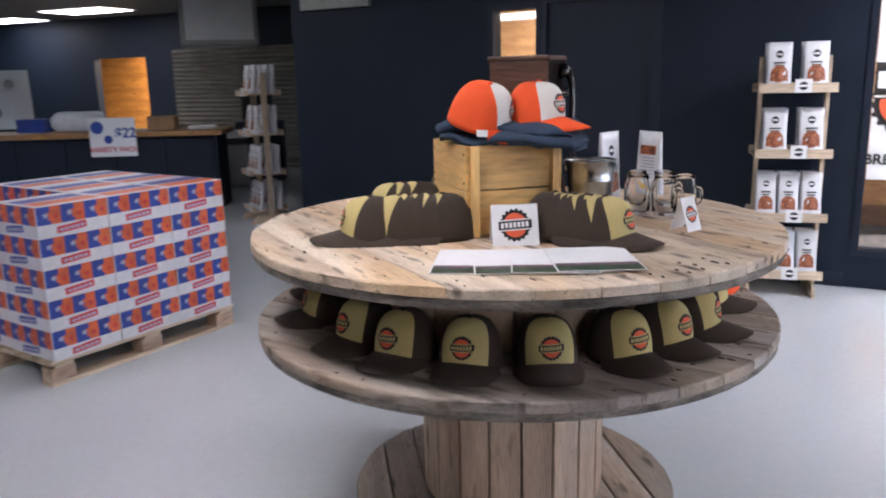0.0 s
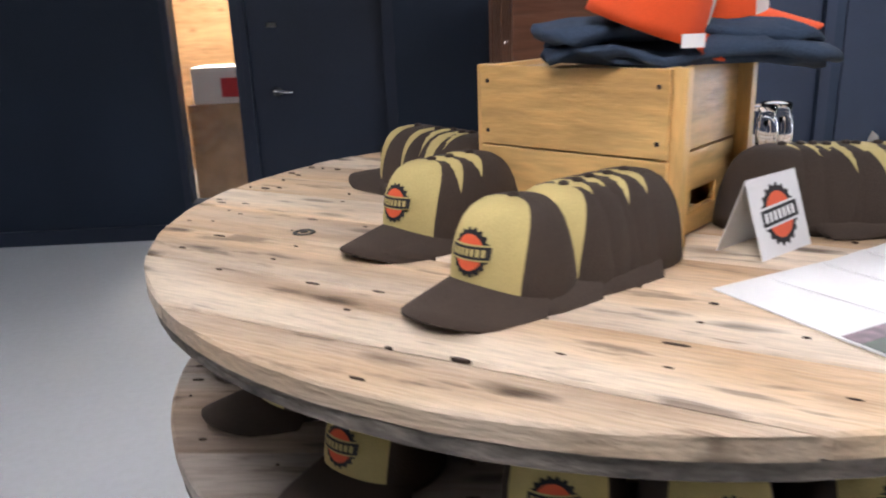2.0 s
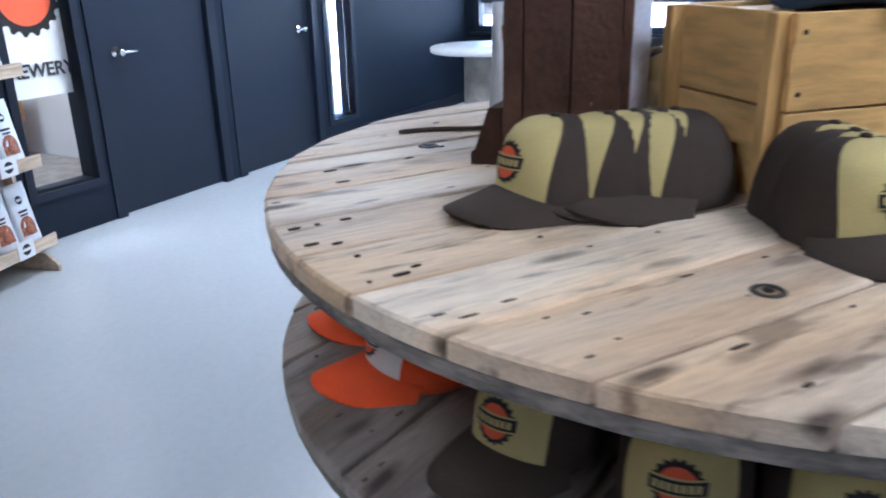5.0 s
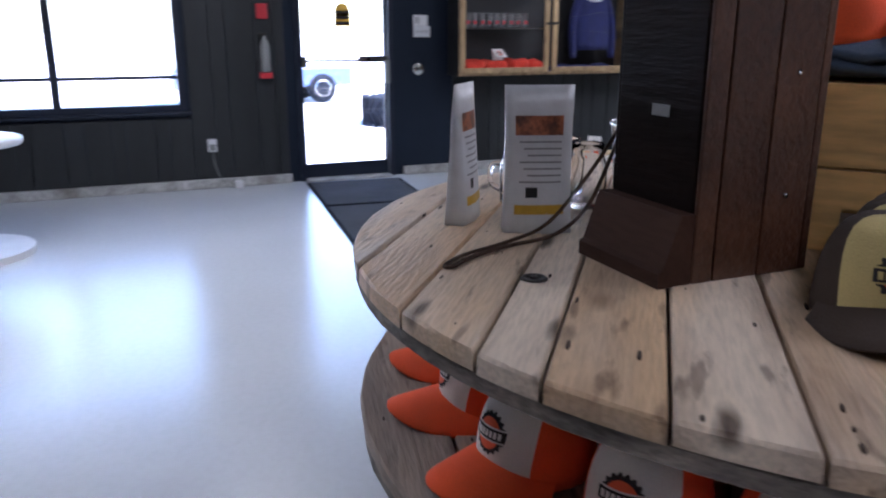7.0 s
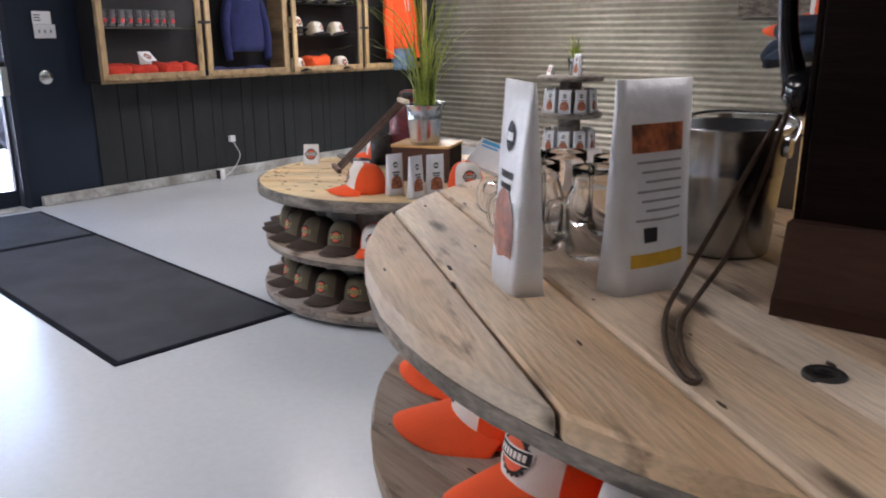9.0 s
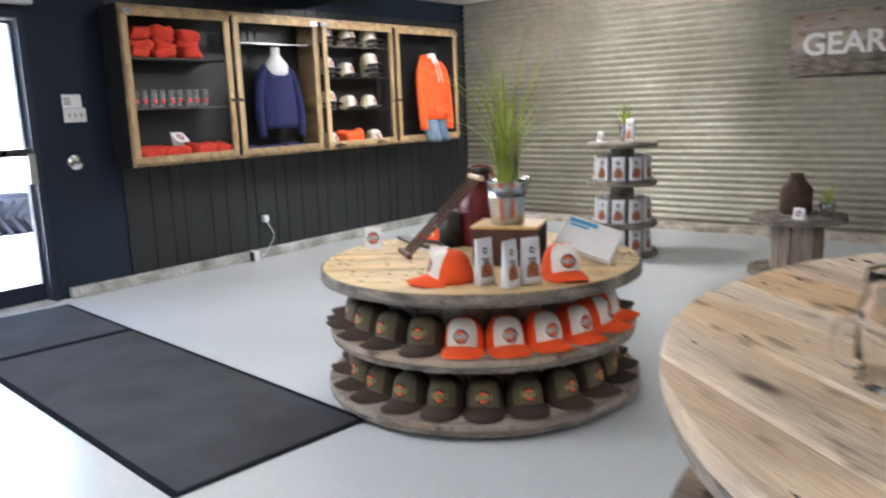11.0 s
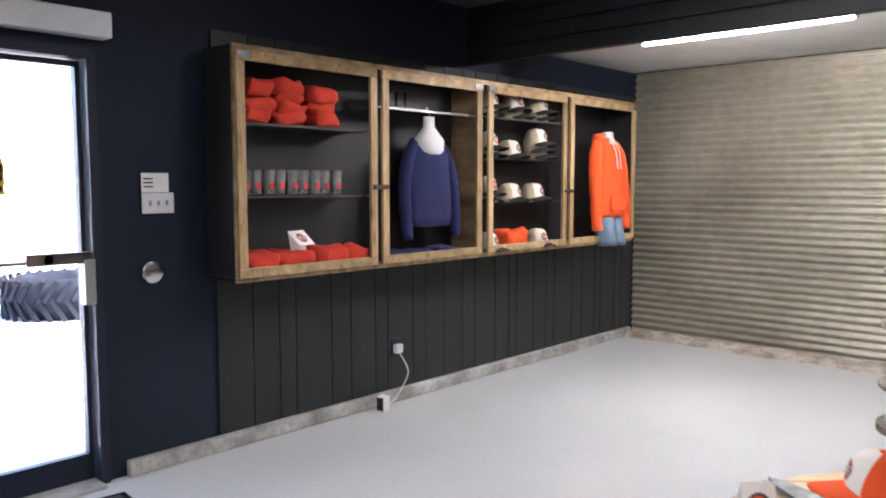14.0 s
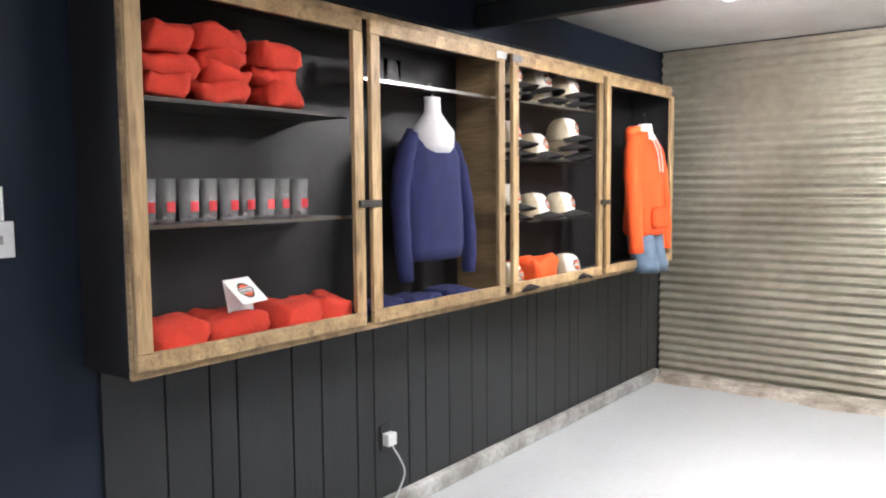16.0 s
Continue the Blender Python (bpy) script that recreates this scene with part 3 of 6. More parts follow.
while xs < 3.0:
    w = min(ws[k % len(ws)], 3.0 - xs)
    if xs + w < 0.58 or xs > 2.87:
        part("board", boxes((6.283, 6.2995, xs + 0.003, xs + w - 0.003, 0.085, 2.30), bev=0.0025), BOARD, wb)
    else:
        part("board", boxes((6.283, 6.2995, xs + 0.003, xs + w - 0.003, 0.085, 0.64), bev=0.0025), BOARD, wb)
    xs += w
    k += 1
bm = bmesh.new()
box(bm, 6.245, 6.2985, -6.45, DY0 - 0.09, 0, 0.085, bev=0.012)
box(bm, 6.245, 6.2985, DY1 + 0.09, 2.9, 0, 0.085, bev=0.012)
struct("kerb", bm, KERB, "scuffed pale concrete kerb along the wall", category="kerb")

w = thing("window_4", "wide window in a dark frame with a mid rail", "window", kind="structure")
part("window_frame", boxes((6.27, 6.42, 0.60, 0.66, 0.70, 2.05), (6.27, 6.42, 2.79, 2.85, 0.70, 2.05), (6.27, 6.42, 0.66, 2.79, 0.70, 0.76), (6.27, 6.42, 0.66, 2.79, 1.99, 2.05), (6.30, 6.40, 1.60, 1.67, 0.76, 1.99), (6.32, 6.38, 0.66, 1.60, 0.98, 1.01), (6.32, 6.38, 1.67, 2.79, 0.98, 1.01)), NAVY_DOOR, w)
for a, b in ((0.66, 1.60), (1.67, 2.79)):
    p = part("pane", boxes((6.34, 6.344, a, b, 0.76, 1.99)), PANE, w)
    p.visible_shadow = False
part("window_sill", boxes((6.24, 6.31, 0.56, 2.89, 0.67, 0.698), bev=0.005), NAVY_DOOR, w)

d = thing("door_4", "glazed exit door in a dark frame with a push bar", "door", kind="structure")
part("door_frame", boxes((6.27, 6.46, DY0, DY0 + 0.045, 0, DZ), (6.27, 6.46, DY1 - 0.045, DY1, 0, DZ), (6.27, 6.46, DY0 + 0.045, DY1 - 0.045, DZ - 0.05, DZ)), NAVY_DOOR, d)
a, b = DY0 + 0.05, DY1 - 0.05
part("leaf", boxes((6.34, 6.385, a, a + 0.022, 0.02, 2.062), (6.34, 6.385, b - 0.022, b, 0.02, 2.062), (6.34, 6.385, a + 0.022, b - 0.022, 2.035, 2.062), (6.34, 6.385, a + 0.022, b - 0.022, 0.02, 0.15)), NAVY_DOOR, d)
p = part("pane", boxes((6.36, 6.364, a + 0.022, b - 0.022, 0.15, 2.035)), PANE, d)
p.visible_shadow = False
bar = part("push_bar", boxes((6.285, 6.325, b - 0.05, b - 0.0, 1.06, 1.16), (6.27, 6.318, a + 0.0, a + 0.30, 1.10, 1.16), (6.298, 6.312, a + 0.05, b - 0.02, 1.108, 1.128), bev=0.004), CHROME, d, "steel push bar with a latch box")
part("lock", lathe([(0.0, -0.012), (0.022, -0.012), (0.022, 0.0), (0.0, 0.0)], 16, m=pose(6.27, a + 0.2, 1.13, 0, -90)), IRON, bar, "round key cylinder")
part("latch_box", boxes((6.265, 6.335, a - 0.012, a + 0.04, 0.90, 1.12), bev=0.004), GREY_BOX, d)
bm = bmesh.new()
strip = lambda y0, y1, z0, z1, mi: box(bm, 6.352, 6.356, y0, y1, z0, z1, mi=mi)
lathe([(0.0, 0.0), (0.075, 0.0), (0.075, 0.003), (0.0, 0.003)], 20, bm, pose(6.352, -0.86, 1.56, 0, 90), 0)
strip(-0.935, -0.785, 1.43, 1.56, 0)
for q in range(3):
    box(bm, 6.3495, 6.3518, -0.925, -0.795, 1.445 + 0.05 * q, 1.47 + 0.05 * q, mi=1)
part("sticker", bm, [YELLOW_INK, INK], d, "yellow and black door sticker")
part("threshold", boxes((6.2, 6.48, DY0 + 0.046, DY1 - 0.046, 0.0, 0.018), bev=0.004), KERB, d, "worn flaking threshold")

solo("door_closer_cover", boxes((6.20, 6.2985, -1.385, -0.34, 2.165, 2.285), bev=0.006), WHITE_PAINT, "long pale grey box above the exit door", "door closer")
ex = thing("exit_sign", "small green lit exit sign above the door", "sign")
part("body", boxes((6.24, 6.2985, -1.09, -0.70, 2.30, 2.50), bev=0.005), GREY_BOX, ex)
part("face", boxes((6.232, 6.2398, -1.075, -0.715, 2.315, 2.485)), EXIT, ex)
bm = bmesh.new()
box(bm, 6.228, 6.2318, -0.99, -0.93, 2.36, 2.44)
part("symbol", bm, PAPER, ex)

# south wall of corrugated tin
ws_ = struct("wall_south", boxes((-4.5, 6.3, -6.75, -6.56, 0, 2.75)), BOARD, "dark wall behind corrugated tin")


def tin_sheet(x0, x1, off, seed):
    bm = bmesh.new()
    nx, pitch = 14, 0.068
    nz = int(2.53 / pitch * 8)
    rows = []
    for i in range(nx + 1):
        x = x0 + (x1 - x0) * i / nx
        rows.append([bm.verts.new((x, -6.515 + off + 0.0145 * math.sin(2 * math.pi * k / 8) + 0.010 * noise.noise(Vector((x * 0.9 + seed, k * 0.02, seed))), 0.02 + 2.50 * k / nz)) for k in range(nz + 1)])
    for a, b in zip(rows, rows[1:]):
        for k in range(nz):
            bm.faces.new((a[k], b[k], b[k + 1], a[k + 1]))
    ob = part("tin_sheet", bm, TIN, ws_, "horizontally corrugated galvanised sheet", True)
    return ob


for k, (x0, x1) in enumerate(((-4.4, -1.95), (-2.0, 0.45), (0.40, 2.75), (2.70, 4.95), (4.90, 6.28))):
    tin_sheet(x0, x1, 0.004 * (k % 2), k * 3.7)
bm = bmesh.new()
n = 90
lo, hi = [], []
for i in range(n + 1):
    x = 6.24 - 10.2 * i / n
    w = 0.16 + 0.10 * noise.noise(Vector((x * 2.3, 0, 0))) + 0.05 * noise.noise(Vector((x * 9, 3, 0)))
    lo.append((bm.verts.new((x, -6.5 + w, 0.0)), bm.verts.new((x, -6.5 + w * 0.85, 0.035 + 0.02 * noise.noise(Vector((x * 6, 7, 0))))), bm.verts.new((x, -6.505, 0.06 + 0.03 * noise.noise(Vector((x * 4, 9, 0)))))))
for p, q in zip(lo, lo[1:]):
    bm.faces.new((p[0], q[0], q[1], p[1]))
    bm.faces.new((p[1], q[1], q[2], p[2]))
struct("broken_kerb", bm, ROUGH_CONC, "crumbling pale concrete strip at the tin wall", category="kerb")

# closing walls
struct("wall_south_west", boxes((-17.5, -4.5, -6.9, -6.7, 0, CEILING)), NAVY, "plain dark closing wall")
struct("wall_south_low", boxes((-4.6, -4.0, -6.7, -4.0, 0, CEILING)), NAVY, "plain dark closing wall")
struct("wall_west", boxes((-17.5, -17.3, -6.7, 12.5, 0, CEILING)), NAVY, "plain dark closing wall")
bm = bmesh.new()
box(bm, -17.3, -11.6, 9.2, 9.35, 0, CEILING)
box(bm, -11.6, -10.3, 9.2, 9.35, 2.0, CEILING)
box(bm, -10.3, -2.0, 9.2, 9.35, 0, CEILING)
struct("wall_hall_back", bm, NAVY, "dark back wall of the hall with a lit doorway")
struct("wall_back_room", boxes((-17.0, -9.0, 10.9, 11.0, 0, CEILING)), PANEL, "orange timber wall of a lit back room")
sh = struct("roller_shutter", boxes((-9.55, -6.0, 9.10, 9.18, 0, 2.1)), SHUTTER, "grey ribbed roller shutter", category="shutter")
for k in range(26):
    part("slat", tube([(-9.55, 9.10, 0.04 + 0.08 * k), (-6.0, 9.10, 0.04 + 0.08 * k)], 0.034, 6), SHUTTER, sh)

# outdoors
solo("ground", boxes((6.5, 900, -700, 700, -0.75, -0.50)), GRAVEL, "bright gravel yard reaching the horizon", "ground", kind="structure")

# housings for the added ceiling lamps, the seen strip and the hall panels
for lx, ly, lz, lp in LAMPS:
    c = thing("ceiling_light", "unseen surface mounted white fluorescent ceiling light, added to light the shop", "ceiling light", "shop ceiling lights", pose(lx, ly, 0))
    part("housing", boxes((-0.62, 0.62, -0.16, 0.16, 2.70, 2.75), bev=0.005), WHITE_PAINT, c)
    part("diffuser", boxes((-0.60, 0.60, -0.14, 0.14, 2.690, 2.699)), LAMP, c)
c = thing("strip_light", "slim lit fluorescent strip fixed under the low ceiling", "strip light", "", pose(4.53, -4.65, 0))
part("housing", boxes((-0.69, 0.69, -0.045, 0.045, 2.457, 2.529), bev=0.003), WHITE_PAINT, c)
part("diffuser", tube([(-0.66, 0, 2.440), (0.66, 0, 2.440)], 0.0155, 10), TUBE, c, "glowing white tube", True)
for sx in (-1, 1):
    part("end_cap", boxes((sx * 0.675 - 0.012, sx * 0.675 + 0.012, -0.02, 0.02, 2.421, 2.4565), bev=0.003), WHITE_PAINT, c)
for lx, ly in ((-10.2, 7.85), (-13.0, 8.5)):
    c = thing("ceiling_panel", "square recessed lit ceiling panel in the hall", "ceiling light", "hall ceiling panels", pose(lx, ly, 0))
    part("frame", boxes((-0.72, 0.72, -0.40, 0.40, 2.735, 2.7495)), WHITE_PAINT, c)
    part("diffuser", boxes((-0.68, 0.68, -0.36, 0.36, 2.725, 2.7345)), LAMP, c)


# ---- reel tables ----
SEAM = -37.7


def plank_disc(parent, z0, z1, R, width, material, ang, name="plank", gap=0.0055, seed=0, seams=None):
    """Round table board made of separate planks."""
    n = int(math.ceil(2 * R / width))
    cuts = [-R, *seams, R] if seams else [-R + i * 2 * R / n for i in range(n + 1)]
    rnd = random.Random(seed)
    for i in range(len(cuts) - 1):
        y0, y1 = cuts[i] + gap / 2, cuts[i + 1] - gap / 2
        ym = (y0 + y1) / 2
        bm = bmesh.new()
        pts = []
        for k in range(9):
            y = y0 + (y1 - y0) * k / 8
            pts.append((math.sqrt(max(0.0004, R * R - y * y)), y - ym))
        out = [(x, y) for x, y in pts] + [(-x, y) for x, y in reversed(pts)]
        dz = rnd.uniform(-0.0015, 0.0015)
        c = 0.004
        rings = [[bm.verts.new((x * (1 - s), math.copysign(max(0.0, abs(y) - s * 0.5), y), z + dz)) for x, y in out] for s, z in ((0, z0), (0, z1 - c), (0.006, z1))]
        for a, b in zip(rings, rings[1:]):
            for j in range(len(out)):
                q = (j + 1) % len(out)
                bm.faces.new((a[j], a[q], b[q], b[j]))
        bm.faces.new(rings[-1])
        bm.faces.new(rings[0][::-1])
        ob = part(name, bm, material, parent)
        ob.matrix_basis = pose(0, 0, 0, 0, 0, ang) @ pose(0, ym, 0)


def edge_ring(z0, z1, R, n=72, seed=0):
    """The under layer of a reel flange, with a slightly rough edge."""
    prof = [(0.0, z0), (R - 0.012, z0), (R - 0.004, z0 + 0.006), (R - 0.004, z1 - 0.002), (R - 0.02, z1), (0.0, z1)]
    bm = lathe(prof, n)
    for v in bm.verts:
        r = math.hypot(v.co.x, v.co.y)
        if r > 0.1:
            s = 1 + 0.004 * noise.noise(Vector((v.co.x * 6 + seed, v.co.y * 6, 0)))
            v.co.x *= s
            v.co.y *= s
    return bm


def staves(parent, z0, z1, R, n, material):
    me = None
    w = 2 * math.pi * R / n
    for i in range(n):
        if me is None:
            ob = part("stave", boxes((z0, z1, -w / 2 + 0.002, w / 2 - 0.002, -0.012, 0.012), bev=0.003), material, parent)
            me = ob.data
        else:
            ob = new("stave", me)
            ob.parent = parent
        ob.matrix_basis = pose(0, 0, 0, 0, 0, 360 * i / n) @ pose(R, 0, 0) @ pose(0, 0, 0, 0, -90, 0) @ pose(0, 0, 0, 0, 0, 0)


def nails(parent, z, R, ang, width, seed=1):
    """Dark nail heads and bolt holes on the board."""
    bm = bmesh.new()
    rnd = random.Random(seed)
    n = int(math.ceil(2 * R / width))
    rot = pose(0, 0, 0, 0, 0, ang)
    for i in range(n):
        y = -R + (i + 0.5) * 2 * R / n
        h = math.sqrt(max(0, R * R - y * y))
        for s in (-1, 1):
            for d in (0.035, 0.075, 0.12, 0.30, 0.42):
                for o in (-0.04, 0.035):
                    x = s * (h - d + rnd.uniform(-0.012, 0.012))
                    if s * x < 0.02 or abs(x) > math.sqrt(max(0, R * R - (abs(y) + 0.06) ** 2)) - 0.01 or rnd.random() < 0.4:
                        continue
                    q = rot @ Vector((x, y + o + rnd.uniform(-0.012, 0.012), 0))
                    r = rnd.uniform(0.0013, 0.0030)
                    e = rnd.uniform(1.5, 6.0)
                    lathe([(r, z - 0.004), (r, z + 0.0004), (r * 0.5, z + 0.0008)], 7, bm, Matrix.Translation((q.x, q.y, 0)) @ pose(0, 0, 0, 0, 0, ang) @ Matrix.Diagonal((e, 1, 1, 1)))
    ob = part("nail_pattern", bm, NAIL, parent)
    ob["kind"] = "stuff"


def flange(parent, z, R, width, top, edge, ang, seed, name="plank", seams=None):
    plank_disc(parent, z - 0.027, z, R, width, top, ang, name, seed=seed, seams=seams)
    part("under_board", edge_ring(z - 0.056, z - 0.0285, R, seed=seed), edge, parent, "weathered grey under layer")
    nails(parent, z + 0.001, R, ang, width, seed)


def bolt_ring(parent, x, y, z):
    part("bolt_washer", lathe([(0.012, 0.0), (0.012, 0.0012), (0.019, 0.002), (0.021, 0.0), (0.021, -0.003), (0.012, -0.003)], 20, m=Matrix.Translation((x, y, z))), IRON, parent, "rusty washer ring set in the board", True)
    part("bolt_head", lathe([(0.0, 0.001), (0.007, 0.001), (0.007, 0.003), (0.0, 0.004)], 8, m=Matrix.Translation((x, y, z))), IRON, parent)


t1 = thing("reel_table", "large weathered wooden cable reel used as display table", "table", "cable reel tables")
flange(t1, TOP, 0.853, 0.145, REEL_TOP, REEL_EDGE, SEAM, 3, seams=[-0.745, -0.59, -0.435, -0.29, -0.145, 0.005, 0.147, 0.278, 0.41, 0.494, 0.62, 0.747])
staves(t1, 0.744, 0.966, 0.50, 28, DRUM)
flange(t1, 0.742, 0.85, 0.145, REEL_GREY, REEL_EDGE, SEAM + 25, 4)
staves(t1, 0.088, 0.685, 0.30, 19, DRUM)
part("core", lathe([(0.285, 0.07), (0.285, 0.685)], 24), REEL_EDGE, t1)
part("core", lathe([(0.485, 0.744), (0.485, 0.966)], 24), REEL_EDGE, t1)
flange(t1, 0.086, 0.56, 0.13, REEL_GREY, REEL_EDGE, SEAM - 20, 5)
part("foot", lathe([(0.52, 0.0), (0.52, 0.0295)], 32), REEL_EDGE, t1)
for x, y in ((-0.589, -0.035), (-0.029, 0.618), (0.45, -0.4)):
    bolt_ring(t1, x, y, TOP)

X2, Y2 = 2.58, -1.70
t2 = thing("reel_table", "low three-tier wooden cable reel display with a dark rim", "table", "cable reel tables", pose(X2, Y2, 0))
flange(t2, 0.625, 0.752, 0.135, REEL2_TOP, REEL_EDGE, 35, 7)
part("rim_band", lathe([(0.754, 0.568), (0.762, 0.572), (0.762, 0.618), (0.754, 0.622)], 72), REEL_EDGE, t2, "worn dark edge band", True)
staves(t2, 0.348, 0.568, 0.46, 26, REEL_GREY)
flange(t2, 0.345, 0.735, 0.135, REEL_GREY, REEL_EDGE, 10, 8)
staves(t2, 0.085, 0.288, 0.46, 26, REEL_GREY)
flange(t2, 0.082, 0.755, 0.135, REEL_GREY, REEL_EDGE, 60, 9)
part("foot", lathe([(0.67, 0.0), (0.67, 0.0255)], 32), REEL_EDGE, t2)
for z0, z1 in ((0.085, 0.288), (0.348, 0.568)):
    part("core", lathe([(0.445, z0), (0.445, z1)], 24), REEL_EDGE, t2)

# ---- caps ----
CA, CB, CH = 0.097, 0.084, 0.134


def crown(s, th):
    fr = math.cos(s) ** 0.55 if s < 1.5707 else 0.0
    lean = 0.012 * math.sin(s)
    return Vector((CA * fr * math.cos(th) + lean * 0.6, CB * fr * math.sin(th), CH * math.sin(s) ** 0.95))


def front_at(yy, zz, lift):
    s = math.asin(min(0.999, max(0.0, zz / CH)) ** (1 / 0.95))
    fr = math.cos(s) ** 0.55
    x = CA * math.sqrt(max(0.0, fr * fr - (yy / CB) ** 2)) + 0.012 * math.sin(s) * 0.6
    return Vector((x + 0.0012 + lift * 0.5, yy, zz))


def make_cap(front, back, brim_mat, name, label, pale):
    c = thing(name, label, "cap", "caps on the reel tables")
    half = radians(62)
    for nm, t0, t1_, mt, n in (("front_panel", -half, half, front, 12), ("back_panel", half, 2 * math.pi - half, back, 20)):
        bm = bmesh.new()
        rows = []
        ss = [0.0, 0.12, 0.3, 0.5, 0.7, 0.9, 1.1, 1.3, 1.45, 1.56]
        for s in ss:
            k = radians(47) + radians(33) * (s / 1.56) ** 1.4
            a0, a1 = (-k, k) if nm == "front_panel" else (k, 2 * math.pi - k)
            rows.append([bm.verts.new(crown(s, a0 + (a1 - a0) * i / n)) for i in range(n + 1)])
        for a, b in zip(rows, rows[1:]):
            for i in range(n):
                bm.faces.new((a[i], a[i + 1], b[i + 1], b[i]))
        inner = [[bm.verts.new(v.co * 0.97) for v in r] for r in rows]
        for a, b in zip(inner, inner[1:]):
            for i in range(n):
                bm.faces.new((a[i], b[i], b[i + 1], a[i + 1]))
        for i in range(n):
            bm.faces.new((rows[0][i], inner[0][i], inner[0][i + 1], rows[0][i + 1]))
        part(nm, bm, mt, c, "", True)
    bm = bmesh.new()
    n = 14
    rings = []
    for dz, lift in ((0, 0.004), (0, 0.0)):
        grid = []
        for i in range(n + 1):
            th = radians(-72) + radians(144) * i / n
            base = crown(0.03, th)
            k = max(0.0, math.cos(th * 1.18)) ** 0.6
            row = []
            for j in range(5):
                w = j / 4
                p = base + Vector((0.092 * k * w, 0.016 * math.sin(th) * w, 0))
                arch = 1 - (p.y / 0.088) ** 2
                p.z = 0.008 + lift + 0.026 * arch - 0.022 * w * k + 0.006 * w * k * arch - 0.004 * w
                row.append(bm.verts.new(p))
            grid.append(row)
        rings.append(grid)
    for g, flip in ((rings[0], 0), (rings[1], 1)):
        for a, b in zip(g, g[1:]):
            for j in range(4):
                q = (a[j], b[j], b[j + 1], a[j + 1])
                bm.faces.new(q if not flip else q[::-1])
    for i in range(n):
        bm.faces.new((rings[0][i][4], rings[0][i + 1][4], rings[1][i + 1][4], rings[1][i][4]))
    part("brim", bm, brim_mat, c, "", True)
    part("button", lathe([(0.008, CH - 0.001), (0.007, CH + 0.004), (0.0, CH + 0.006)], 10, m=Matrix.Translation((0.007, 0, 0))), back, c, "", True)
    bm = bmesh.new()
    emblem(bm, lambda a, b, lift: front_at(a, 0.076 + b, lift), 0.031, None)
    part("badge", bm, [INK, ORANGE_INK, pale], c, "black and orange gear badge")
    return c


CAP_T = make_cap(TAN, BROWN, BROWN, "trucker_cap", "tan and brown trucker cap with a gear badge", TAN)
CAP_O = make_cap(CREAM, ORANGE, ORANGE, "trucker_cap", "white and orange trucker cap with a gear badge", CREAM)
# khaki lowered so the colour holds the shade beneath the second reel's boards
KHAKI_SHADED = mat("shaded_khaki_twill", (0.135, 0.112, 0.068), 0.9, 0, 0.1, 10, 400, 0.25)
CAP_B = make_cap(KHAKI_SHADED, BROWN, BROWN, "trucker_cap", "khaki and brown trucker cap with a gear badge, darkened for under-table shade", TAN)


def cap(kind, x, y, z, heading, tilt=0.0, roll=0.0):
    return copy_thing(kind, pose(x, y, z, roll, tilt, heading))


rnd = random.Random(5)
# round the lower flange of the first reel
for a in (177, -168, -143, -116.5, -100, -81.7, -63, -43, -27, -11, 14):
    r = 0.605 + rnd.uniform(-0.01, 0.01)
    cap(CAP_T, r * math.cos(radians(a)), r * math.sin(radians(a)), 0.744, a + rnd.uniform(-4, 4))
for a in (31, 46, 63, 79.5, 97, 115, 132.5):
    r = 0.625 + rnd.uniform(-0.01, 0.01)
    cap(CAP_O, r * math.cos(radians(a)), r * math.sin(radians(a)), 0.744, a + rnd.uniform(-4, 4))


def row(kind, x, y, z, heading, n, step, back, rise=0.004, first=0.0):
    """Caps nested one behind another, the first one in front."""
    h = radians(back)
    for i in range(n):
        d = i * step + (first if i else 0.0) + rnd.uniform(-0.006, 0.006) * (i > 0)
        cap(kind, x + d * math.cos(h), y + d * math.sin(h), z + min(i, 2) * rise * 0.25, heading + rnd.uniform(-7, 7) * (i > 0), 0.0, rnd.uniform(-3, 3) * (i > 0))


row(CAP_T, -0.298, -0.418, TOP, 214, 6, 0.034, back=28, first=0.050)
row(CAP_T, -0.362, -0.125, TOP, 213, 3, 0.036, back=30)
row(CAP_T, -0.332, 0.272, TOP, 140, 5, 0.034, back=-63, first=0.050)
row(CAP_T, 0.355, -0.240, TOP, -18, 7, 0.024, back=170, first=0.01)
CAP_T.matrix_basis = pose(-0.559, 0.231, 0.744, 0, 0, 157)

# second reel: brown and orange caps on both tiers
for k in range(21):
    a = 51 + 17 * k
    r = 0.565
    x, y = X2 + r * math.cos(radians(a)), Y2 + r * math.sin(radians(a))
    cap(CAP_O if 110 <= a <= 215 else CAP_B, x, y, 0.347, a + rnd.uniform(-6, 6))
    a += 8
    x, y = X2 + r * math.cos(radians(a)), Y2 + r * math.sin(radians(a))
    cap(CAP_B, x, y, 0.084, a + rnd.uniform(-6, 6))


# ---- things on the first reel ----
def plain_board(bm, L, w, t, m, bev=0.0025):
    box(bm, -L / 2, L / 2, -w / 2, w / 2, -t / 2, t / 2, m=m, bev=bev)


